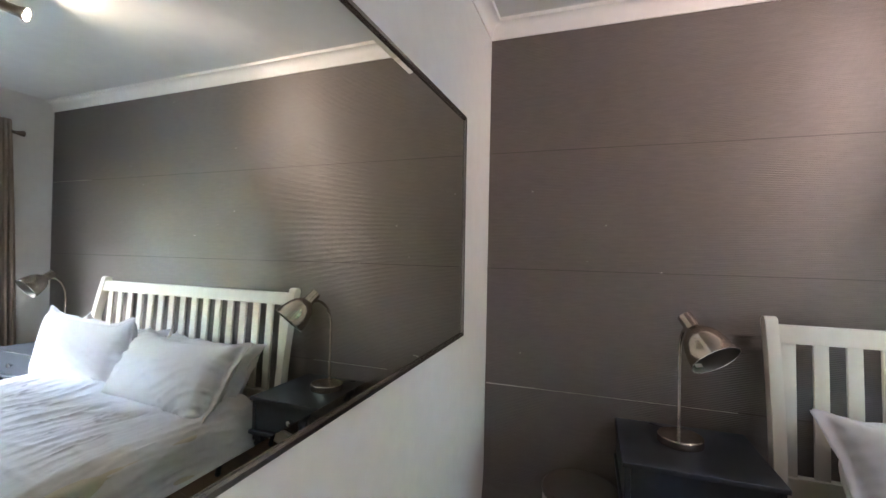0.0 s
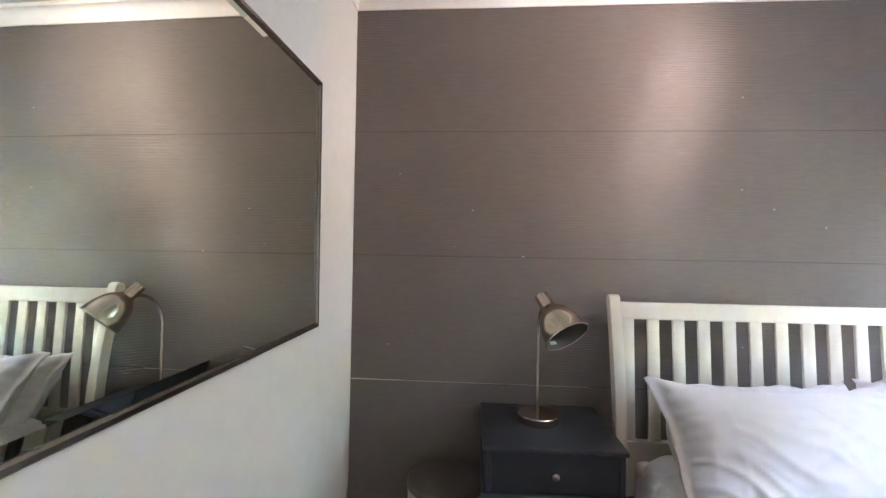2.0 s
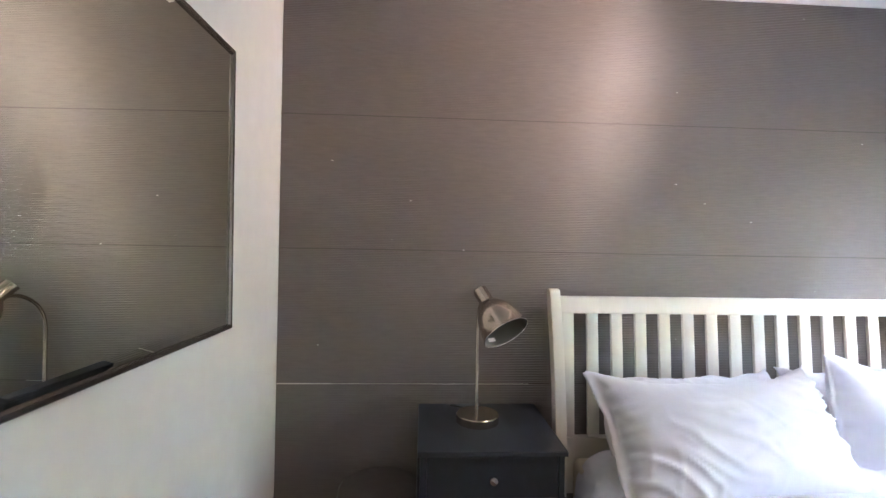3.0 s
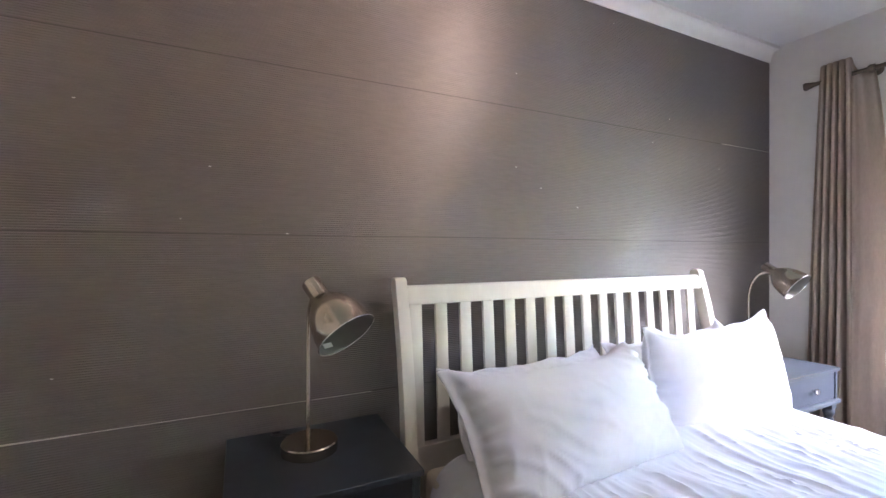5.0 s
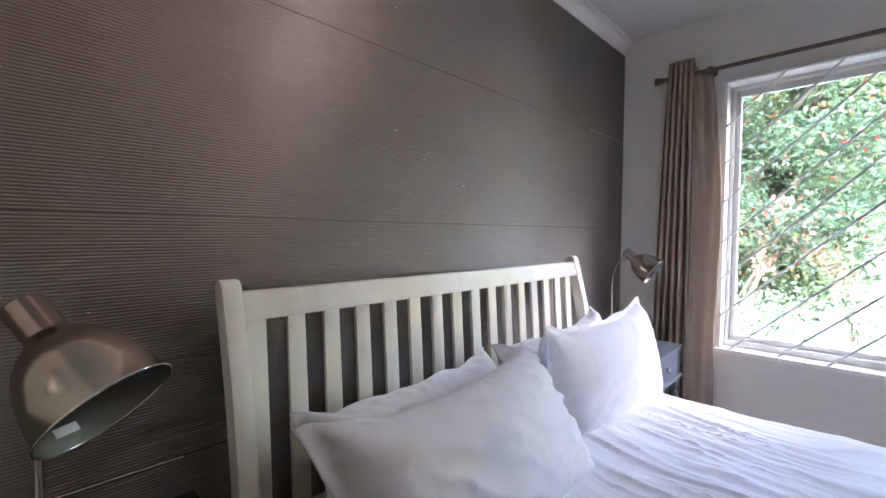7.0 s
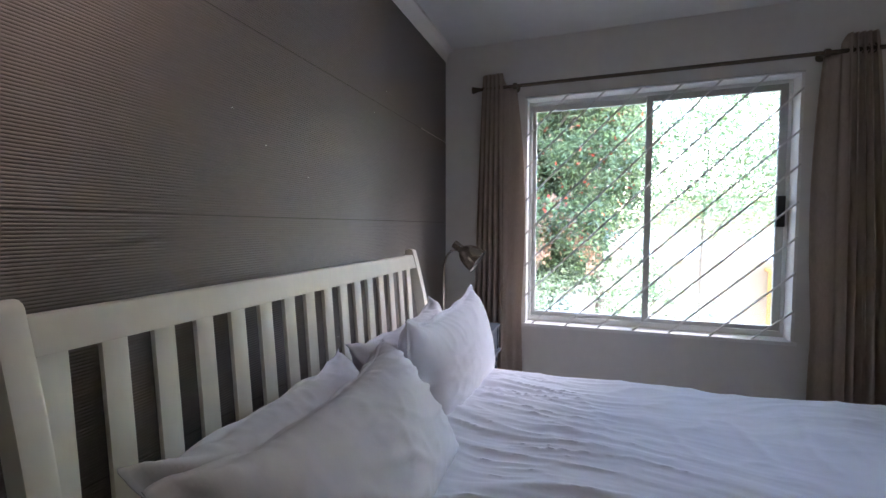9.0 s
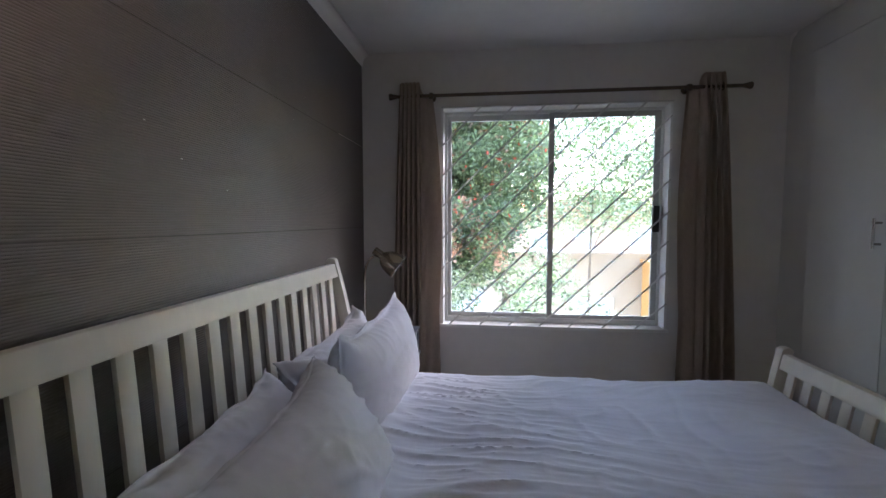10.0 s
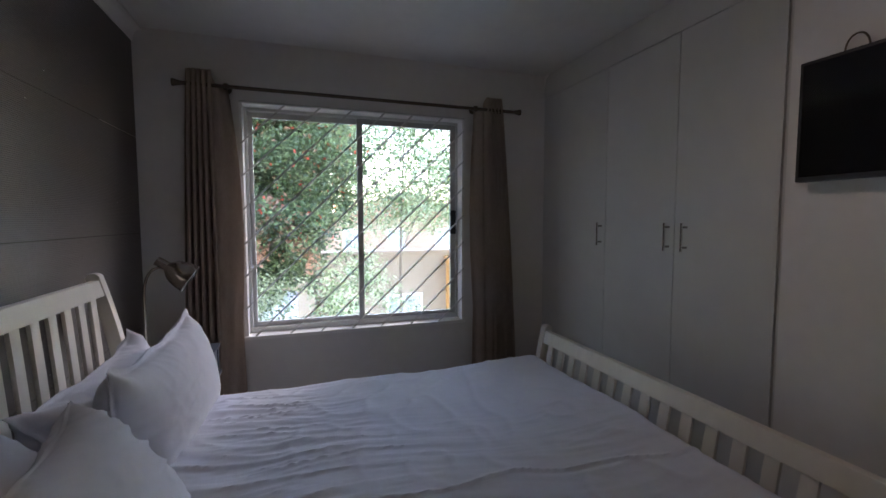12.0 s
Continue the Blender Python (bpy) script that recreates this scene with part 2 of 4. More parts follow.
bm = bmesh.new()
add_box(bm, W, W + WT, -3.3, WY1, -0.02, 2.6)
add_box(bm, W, W + WT, WY0, 0.006, -0.02, 2.6)
add_box(bm, W, W + WT, WY1, WY0, -0.02, WZ0)
add_box(bm, W, W + WT, WY1, WY0, WZ1, 2.6)
bmesh.ops.remove_doubles(bm, verts=bm.verts, dist=0.0005)
tagged(link_mesh("wall_east", bm, M_PLASTER), "white painted wall with the window opening", "wall", kind="structure")
tagged(link_mesh("ceiling", box(-0.15, W + WT, -3.3, 0.2, H, H + 0.18), M_CEIL), "flat white painted ceiling board", "ceiling", kind="structure")
floor = tagged(link_mesh("floor", box(-0.06, W, -3.12, 0.006, -0.1, -0.012), M_GAP), "brown wood laminate floor", "floor", kind="structure")

# coved cornice, one run on each wall
cove = [(0.0, ZT - 0.004), (-0.006, ZT - 0.004), (-0.008, ZT + 0.012)]
cove += [(-0.008 - 0.034 * (1 - math.cos(a)), ZT + 0.012 + 0.046 * math.sin(a)) for a in [math.pi / 2 * i / 6 for i in range(1, 7)]]
cove += [(-0.05, ZT + 0.058), (-0.052, H), (0.0, H)]
for nm, m, length in (("trim", Matrix.Identity(4), W), ("trim_2", SKEW @ pose(0, 0, 0, 0, 0, 90), None), ("trim_3", pose(W, -D, 0, 0, 0, -90), None), ("trim_4", pose(1.715, -D, 0, 0, 0, 180), 1.715)):
    bm = prism(cove, 0 if nm != "trim_2" else -D, length if length else (0 if nm == "trim_2" else D))
    bm.transform(m)
    tagged(link_mesh(nm, bm, M_CORNICE, smooth=True), "white coved plaster cornice", "cornice", kind="structure")

# ribbed wallpaper in horizontal strips, the lowest one cut short
RIBS = 78
for k in range(5):
    ribs = RIBS if k < 4 else 22
    top, bottom = ZT - k * 0.53, ZT - k * 0.53 - ribs * 0.53 / RIBS
    bm = bmesh.new()
    prof = []
    for i in range(ribs):
        z = top - 0.0016 - i * (0.53 - 0.0032) / RIBS
        p = (0.53 - 0.0032) / RIBS
        for s, dep in ((0.0, 0.0), (0.14, 0.0001), (0.27, 0.0009), (0.45, 0.0012), (0.70, 0.0012), (0.88, 0.0009)):
            prof.append((z - s * p, -dep))
    prof.append((bottom + 0.0016, 0.0))
    cols = [0.002] + [W * j / 24 for j in range(1, 24)] + [W - 0.002]
    grid = []
    for z, y in prof:
        row = []
        for x in cols:
            lift = 0.0
            f = (top - z) / 0.53
            wob = 0.0012 * noise.noise((x * 1.7, k * 3.1, 0)) * (1 if f < 0.12 or f > 0.88 else 0)
            if k == 3 and x < 0.3 and f > 0.7:
                lift = 0.035 * ((f - 0.7) / 0.3) ** 2 * (1 - x / 0.3)
            row.append(bm.verts.new((x, y - lift + 0.001, z + wob)))
        grid.append(row)
    for a, b in zip(grid, grid[1:]):
        for j in range(len(cols) - 1):
            bm.faces.new((a[j], b[j], b[j + 1], a[j + 1]))
    part("wallpaper_strip", bm, M_PAPER, wall_n, "dark taupe horizontally ribbed wallpaper strip", smooth=True)
# dark strips behind the seams paint the shade in the open joints
for k in range(1, 5):
    part("seam_shade_strip", box(0.0, W, 0.003, 0.006, ZT - k * 0.53 - 0.006, ZT - k * 0.53 + 0.006), M_GAP, wall_n, "dark strip painting the shade in the wallpaper seams")
# lifted paper edge along the lowest seam
for x0, x1, z, th in ((0.004, 0.22, ZT - 1.59, 0.0034), (0.22, 1.0, ZT - 1.59, 0.00025), (2.95, W - 0.01, ZT - 0.53, 0.0012)):
    bm = bmesh.new()
    for i in range(8):
        xa, xb = x0 + (x1 - x0) * i / 8, x0 + (x1 - x0) * (i + 1) / 8
        h = th * (1 - 0.55 * i / 8)
        add_box(bm, xa, xb, -0.0045, 0.0, z - h * 0.5, z + h * 0.5)
    part("torn_edge", bm, M_TORN, wall_n, "pale lifted edge of wallpaper seam")

tagged(link_mesh("baseboard", box(0.0, W, -0.014, 0.006, -0.01, 0.075), M_SILL, bevel=0.003), "white painted skirting board", "skirting", kind="structure")

# ---- window ----
win = thing("window_1", pose(0, 0, 0), "two-pane aluminium sliding window in a white reveal", "window", kind="structure")
FX = W + 0.085
# lining of the reveal
for nm, b in (("reveal_side", (W - 0.002, W + WT, WY0 - 0.004, WY0 + 0.012, WZ0, WZ1)), ("reveal_side", (W - 0.002, W + WT, WY1 - 0.012, WY1 + 0.004, WZ0, WZ1)), ("reveal_head", (W - 0.002, W + WT, WY1, WY0, WZ1 - 0.004, WZ1 + 0.012)), ("window_sill", (W - 0.018, W + WT + 0.03, WY1 - 0.02, WY0 + 0.02, WZ0 - 0.018, WZ0 + 0.003))):
    part(nm, box(*b), M_SILL, win, bevel=0.002)
fw = 0.022
bm = bmesh.new()
add_box(bm, FX, FX + 0.06, WY0 - fw, WY0 - 0.005, WZ0 + 0.004, WZ1 - 0.005)
add_box(bm, FX, FX + 0.06, WY1 + 0.005, WY1 + fw, WZ0 + 0.004, WZ1 - 0.005)
add_box(bm, FX, FX + 0.06, WY1 + fw, WY0 - fw, WZ1 - fw, WZ1 - 0.005)
add_box(bm, FX, FX + 0.06, WY1 + fw, WY0 - fw, WZ0 + 0.004, WZ0 + 0.036)
part("window_frame", bm, M_ALU, win, bevel=0.002)
MID = -1.245


def sash(y0, y1, x, mat, label, s):
    bm = bmesh.new()
    add_box(bm, x, x + 0.024, y0 - s, y0, WZ0 + 0.038, WZ1 - fw - 0.002)
    add_box(bm, x, x + 0.024, y1, y1 + s, WZ0 + 0.038, WZ1 - fw - 0.002)
    add_box(bm, x, x + 0.024, y1 + s, y0 - s, WZ1 - fw - 0.036, WZ1 - fw - 0.002)
    add_box(bm, x, x + 0.024, y1 + s, y0 - s, WZ0 + 0.038, WZ0 + 0.062)
    ob = part("sash", bm, mat, win, label, bevel=0.002)
    pane = part("pane", box(x + 0.010, x + 0.014, y1 + s, y0 - s, WZ0 + 0.062, WZ1 - fw - 0.036), M_GLASS, ob, "clear glass pane")
    pane.visible_shadow = False
    return ob


sash(WY0 - fw - 0.001, MID - 0.017, FX + 0.032, M_ALU, "pale aluminium sash with a clear pane", 0.024)
sash(MID + 0.017, WY1 + fw + 0.001, FX + 0.004, M_ALU_DARK, "grey aluminium sliding sash with a clear pane", 0.035)
part("latch", box(FX - 0.018, FX + 0.004, WY1 + fw + 0.002, WY1 + fw + 0.040, 1.26, 1.43), M_BLACK, win, "black plastic window latch", bevel=0.004)

# slanting burglar bars over the opening
grille = thing("burglar_bars", pose(0, 0, 0), "slanting pale steel burglar bars across the window", "burglar bars")
BX = W - 0.004
LEFT_Z = (1.818, 1.625, 1.423, 1.212, 1.013, 0.816)
TOP_Y = (-0.784, -0.993, -1.190, -1.400, -1.590, -1.802)
LOW_Y = (-0.575, -0.777, -0.965, -1.162, -1.352, -1.560, -1.760)
RIGHT_Z = (1.979, 1.771, 1.588, 1.392, 1.205, 1.016, 0.811)
ends = [((WY0 + 0.006, z), (y, WZ1 + 0.004)) for z, y in zip(LEFT_Z, TOP_Y)]
ends += [((y, WZ0 - 0.004), (WY1 - 0.006, z)) for y, z in zip(LOW_Y, RIGHT_Z)]
for (ya, za), (yb, zb) in ends:
    part("bar", tube([(BX, ya, za), (BX, yb, zb)], 0.0054, 8), M_BAR, grille, smooth=True)
for a, b in (((BX - 0.008, WY0 + 0.008, WZ0 - 0.004), (BX - 0.008, WY1 - 0.008, WZ0 - 0.004)), ((BX - 0.008, WY0 + 0.008, WZ1 + 0.004), (BX - 0.008, WY1 - 0.008, WZ1 + 0.004))):
    part("cross_bar", tube([a, b], 0.005, 8), M_BAR, grille, smooth=True)

# ---- curtains and their rod ----
RX, RZ = W - 0.062, 2.126
rod = thing("curtain_rod", pose(0, 0, 0), "thin bronze metal curtain rod with end knobs", "curtain rod")
part("pole", tube([(RX, -0.245, RZ), (RX, -2.32, RZ)], 0.0105, 12), M_ROD, rod, smooth=True)
for y, s in ((-0.245, 1), (-2.32, -1)):
    part("finial", lathe([(0.011, 0), (0.013, 0.006), (0.016, 0.022), (0.021, 0.038), (0.020, 0.046), (0.0, 0.048)], 16, Matrix.Translation((RX, y, RZ)) @ pose(0, 0, 0, -90 * s, 0, 0)), M_ROD, rod, smooth=True)
for y in (-0.47, -2.02):
    b = part("bracket", tube([(W, y, RZ), (RX, y, RZ)], 0.008, 10), M_ROD, rod, smooth=True)
    part("wall_plate", lathe([(0.024, 0), (0.024, 0.006), (0.012, 0.010)], 16, Matrix.Translation((W - 0.0005, y, RZ)) @ pose(0, 0, 0, 0, -90, 0)), M_ROD, b, smooth=True)
    part("holder", lathe([(0.017, -0.012), (0.019, -0.006), (0.019, 0.006), (0.017, 0.012)], 16, Matrix.Translation((RX, y, RZ)) @ pose(0, 0, 0, 90, 0, 0)), M_ROD, b, smooth=True)


def curtain(y_top, y_bottom, folds, seed, label, bow):
    """A gathered eyelet curtain whose hem spreads wider than its heading."""
    rnd = random.Random(seed)
    ph = [rnd.uniform(-0.3, 0.3) for _ in range(folds + 3)]
    amp = [rnd.uniform(0.7, 1.2) for _ in range(folds + 3)]
    bm = bmesh.new()
    nu, nv = folds * 22, 48
    grid = []
    z_top, z_bot = RZ + 0.078, 0.03
    lead = 0.60
    for j in range(nv + 1):
        v = j / nv
        row = []
        for i in range(nu + 1):
            u = i / nu
            g = max(0.0, (u - lead) / (1 - lead))
            z = z_top - 0.075 * min(1.0, g * 3) * (1 - v)
            z += (z_bot - z) * v
            e = v ** 0.8
            y = (y_top[0] + (y_top[1] - y_top[0]) * u) * (1 - e) + (y_bottom[0] + (y_bottom[1] - y_bottom[0]) * u) * e
            k = folds * u / lead if u < lead else folds + g
            f = int(min(k, folds))
            w = min(1.0, k - f)
            a = amp[f] * (1 - w) + amp[f + 1] * w
            p = ph[f] * (1 - w) + ph[f + 1] * w
            depth = (0.026 + 0.012 * v) * a * (1 - g) - 0.030 * g * (1 - v) ** 2
            x = RX + depth * math.sin(2 * math.pi * (k + p * v * 0.8)) * (1 - 0.3 * g) - 0.03 * math.sin(math.pi * g) * (0.35 + 0.65 * v) + 0.030 * g * (1 - v) ** 3
            x += 0.014 * noise.noise((y * 6, z * 1.5, seed)) * v + 0.026 * math.sin(math.pi * (1 + 2.3 * g)) * min(1.0, 4 * g) * (0.3 + 0.7 * v)
            y += 0.004 * math.sin(4 * math.pi * k) * (1 - g) + bow * math.sin(math.pi * min(1.0, v * 1.5)) * g
            row.append(bm.verts.new((min(x, W - 0.006), y, z + 0.003 * math.cos(2 * math.pi * k) * (1 - g))))
        grid.append(row)
    for a, b in zip(grid, grid[1:]):
        for i in range(nu):
            bm.faces.new((a[i], a[i + 1], b[i + 1], b[i]))
    c = thing("curtain", pose(0, 0, 0), label, "curtain", "curtains at the window")
    ob = part("cloth", bm, M_CURTAIN, c, smooth=True)
    sm = ob.modifiers.new("thickness", "SOLIDIFY")
    sm.thickness = 0.003
    for f in range(folds):
        y = y_top[0] + (y_top[1] - y_top[0]) * 0.6 * (f + 0.5) / folds
        part("eyelet", lathe([(0.017, -0.004), (0.024, -0.003), (0.024, 0.003), (0.017, 0.004), (0.017, -0.004)], 18, Matrix.Translation((RX, y, RZ)) @ pose(0, 0, 0, 90, 0, 0), caps=False), M_ROD, c, "bronze eyelet ring", smooth=True)
    return c


curtain((-0.268, -0.475), (-0.20, -0.540), 5, 3, "taupe eyelet curtain drawn open beside the dark wall", -0.035)
curtain((-2.220, -2.020), (-2.350, -1.990), 5, 8, "taupe eyelet curtain drawn open beside the wardrobe", 0.03)

# ---- mirror on the west wall ----
MY0, MY1, MZ0, MZ1 = -0.43, -1.84, 1.052, 1.857
mir = thing("wall_mirror", SKEW @ pose(0.004, 0, 0) @ pose(0, -0.43, 1.45) @ pose(0, 0, 0, 0.8) @ pose(0, 0.43, -1.45), "large rectangular wall mirror in a thin dark metal frame", "mirror")


def ring_mesh(levels):
    """Rectangles one inside the other, each (inset, height off the wall); the last is filled."""
    bm = bmesh.new()
    loops = []
    for ins, x in levels:
        loops.append([bm.verts.new((x, y, z)) for y, z in ((MY0 - ins, MZ0 + ins), (MY0 - ins, MZ1 - ins), (MY1 + ins, MZ1 - ins), (MY1 + ins, MZ0 + ins))])
    for a, b in zip(loops, loops[1:]):
        for i in range(4):
            bm.faces.new((a[i], a[(i + 1) % 4], b[(i + 1) % 4], b[i]))
    return bm, loops


bm, loops = ring_mesh([(0.0, 0.001), (0.0, 0.016), (0.003, 0.019), (0.012, 0.019), (0.0145, 0.013)])
bmesh.ops.recalc_face_normals(bm, faces=bm.faces)
part("frame", bm, M_MFRAME, mir, "dark polished metal frame")
bm, loops = ring_mesh([(0.0145, 0.0125), (0.038, 0.0155), (0.0385, 0.0155)])
bm.faces.new(loops[-1])
bmesh.ops.recalc_face_normals(bm, faces=bm.faces)
part("mirror_glass", bm, M_MIRROR, mir, "silvered glass with a faceted edge")
part("backing", box(0.001, 0.010, MY1 + 0.004, MY0 - 0.004, MZ0 + 0.004, MZ1 - 0.004), M_GAP, mir)


# ---- bedside tables ----
def bedside_table(m, label):
    """Origin on the floor under the middle of the front edge; the table runs back along +y."""
    t = thing("bedside_table", m, label, "bedside table", "bedside tables")
    w, d, h = 0.455, 0.405, 0.690
    hw = w / 2
    part("tabletop", box(-hw, hw, 0, d, h - 0.016, h), M_NAVY, t, bevel=0.003)
    bm = bmesh.new()
    zb, zt = h - 0.148, h - 0.016
    add_box(bm, -hw + 0.008, -hw + 0.026, 0.008, d - 0.008, zb, zt)
    add_box(bm, hw - 0.026, hw - 0.008, 0.008, d - 0.008, zb, zt)
    add_box(bm, -hw + 0.026, hw - 0.026, d - 0.026, d - 0.008, zb, zt)
    add_box(bm, -hw + 0.026, hw - 0.026, 0.03, d - 0.026, zb, zb + 0.012)
    part("body", bm, M_NAVY, t, bevel=0.0015, segs=1)
    dr = part("drawer", box(-hw + 0.028, hw - 0.028, 0.012, 0.03, zb + 0.004, zt - 0.003), M_NAVY, t, bevel=0.0025)
    part("knob", lathe([(0.006, 0), (0.006, 0.008), (0.013, 0.013), (0.0145, 0.019), (0.012, 0.025), (0.0, 0.028)], 20, Matrix.Translation((0, 0.012, (zb + zt) / 2)) @ pose(0, 0, 0, 90, 0, 0)), M_CHROME, dr, "polished steel knob", smooth=True)
    part("moulding", box(-hw - 0.002, hw + 0.002, -0.004, d, zb - 0.018, zb), M_NAVY, t, bevel=0.005, segs=3)
    prof = [(0.010, 0.0), (0.014, 0.012), (0.011, 0.03), (0.013, 0.10), (0.018, 0.20), (0.021, 0.32), (0.018, 0.39), (0.012, 0.41), (0.021, 0.425), (0.022, 0.435), (0.014, 0.452), (0.024, 0.472), (0.024, 0.482), (0.018, 0.492)]
    lathe_h = zb - 0.018
    prof = [(r, z * (lathe_h - 0.03) / 0.492) for r, z in prof]
    for sx in (-1, 1):
        for y in (0.032, d - 0.032):
            lg = part("leg", lathe(prof, 18, Matrix.Translation((sx * (hw - 0.032), y, 0))), M_NAVY, t, smooth=True)
            part("block", box(sx * (hw - 0.032) - 0.022, sx * (hw - 0.032) + 0.022, y - 0.022, y + 0.022, lathe_h - 0.03, lathe_h), M_NAVY, lg, bevel=0.002)
    return t


bedside_table(pose(0.787, -0.43, 0), "dark navy bedside table with one drawer and turned legs")
bedside_table(pose(2.928, -0.425, 0), "dark navy bedside table standing by the curtain")


# ---- lamps ----
def bedside_lamp(base, stem, top, mouth, label):
    lm = thing("bedside_lamp", pose(base[0], base[1], 0.690), label, "table lamp", "bedside lamps")
    o = Vector((base[0], base[1], 0.690))
    part("base", lathe([(0.072, 0.0), (0.075, 0.002), (0.075, 0.026), (0.072, 0.0295), (0.012, 0.031), (0.0, 0.031)], 44), M_METAL, lm, smooth=True)
    top, mouth, stem = Vector(top) - o, Vector(mouth) - o, Vector((*stem, 0)) - Vector((o.x, o.y, 0))
    d = (mouth - top).normalized()
    joint = top + d * 0.056
    bend = bezier((stem.x, stem.y, 0.30), (stem.x, stem.y, 0.40), joint - d * 0.03 + Vector((0, 0.05, 0.0)), joint - d * 0.006 + Vector((0, 0, -0.012)), 14)
    part("stem", tube([(stem.x, stem.y, 0.02), (stem.x, stem.y, 0.16)] + bend, 0.0062, 12), M_METAL, lm, smooth=True)
    rot = Matrix.Translation(top) @ d.to_track_quat("Z", "Y").to_matrix().to_4x4()
    out = [(0.0225, 0.0), (0.0235, 0.002), (0.0235, 0.050), (0.027, 0.056), (0.040, 0.068), (0.053, 0.085), (0.062, 0.108), (0.0685, 0.136), (0.0722, 0.168), (0.074, 0.170)]
    sh = part("shade", lathe(out, 44, rot, caps=False), M_METAL, lm, "brushed nickel bell shade", smooth=True)
    inn = [(0.073, 0.1705), (0.0708, 0.168), (0.067, 0.136), (0.0605, 0.108), (0.0515, 0.085), (0.0385, 0.069), (0.024, 0.058), (0.0, 0.057)]
    # the lining's dark colour stands in for the shade inside the bell
    part("lining", lathe(inn, 44, rot, caps=False), M_SHADE_IN, sh, "metal inside of shade, colour darkened as if unlit", smooth=True)
    part("rim", lathe([(0.0745 + 0.0016 * math.cos(a), 0.1702 + 0.0016 * math.sin(a)) for a in [2 * math.pi * i / 8 for i in range(9)]], 44, rot, caps=False), M_CHROME, sh, "bright rolled rim", smooth=True)
    part("cap", lathe([(0.0, 0.004), (0.020, 0.004), (0.0225, 0.0)], 28, rot, caps=False), M_METAL, sh, smooth=True)
    bulb = part("bulb_holder", lathe([(0.017, 0.058), (0.017, 0.085), (0.012, 0.09), (0.0, 0.09)], 18, rot), M_SHADE_IN, sh, smooth=True)
    part("sticker", box(-0.014, 0.014, -0.0004, 0.0004, -0.006, 0.006), M_SILL, bulb, "small white label").matrix_local = rot @ pose(0, -0.0655, 0.149, 7, 0, 0)
    return lm


bedside_lamp((0.768, -0.20), (0.766, -0.182), (0.753, -0.312, 1.162), (0.821, -0.409, 1.044), "brushed nickel bedside lamp on the dark table")
bedside_lamp((2.927, -0.17), (2.927, -0.148), (2.985, -0.190, 1.165), (2.994, -0.344, 1.057), "brushed nickel bedside lamp by the curtain")
cable = thing("lamp_cable", pose(0.72, -0.13, 0.694), "short black lamp cable lying on the bedside table", "cable")
part("cord", tube(bezier((-0.02, 0.07, 0.004), (-0.09, 0.02, 0.02), (0.02, -0.01, 0.03), (0.03, 0.0, 0.004), 16), 0.003, 8), M_BLACK, cable, smooth=True)

# ---- pedal bin ----
pb = thing("waste_bin", pose(0.428, -0.19, 0), "round satin steel waste bin with a dark lid", "waste bin")
part("body", lathe([(0.130, 0.0), (0.138, 0.01), (0.141, 0.43), (0.138, 0.435)], 40), M_STEEL_BIN, pb, smooth=True)
part("lid", lathe([(0.143, 0.436), (0.145, 0.442), (0.145, 0.452), (0.137, 0.460), (0.085, 0.466), (0.0, 0.468)], 40), M_BIN_LID, pb, "dark rounded lid", smooth=True)
part("handle", tube(bezier((0.03, -0.143, 0.445), (0.05, -0.160, 0.455), (0.085, -0.140, 0.455), (0.10, -0.105, 0.445), 8), 0.004, 8), M_CHROME, pb, "small polished lid catch", smooth=True)

# ---- bed ----
bed = thing("bed", pose(1.85, -1.13, 0), "cream painted wooden sleigh bed with slatted ends", "bed")
bed_o = Vector((1.85, -1.13, 0))


def bed_part(name, bm, mat, label="", **k):
    bm.transform(Matrix.Translation(-bed_o))
    return part(name, bm, mat, bed, label, **k)


def sleigh(z, z0, z1, y0, lean):
    """Depth of the curved end at the height z: upright below, rolling outward above."""
    f = max(0.0, min(1.0, (z - z0) / (z1 - z0)))
    return y0 + lean * (f ** 1.7)


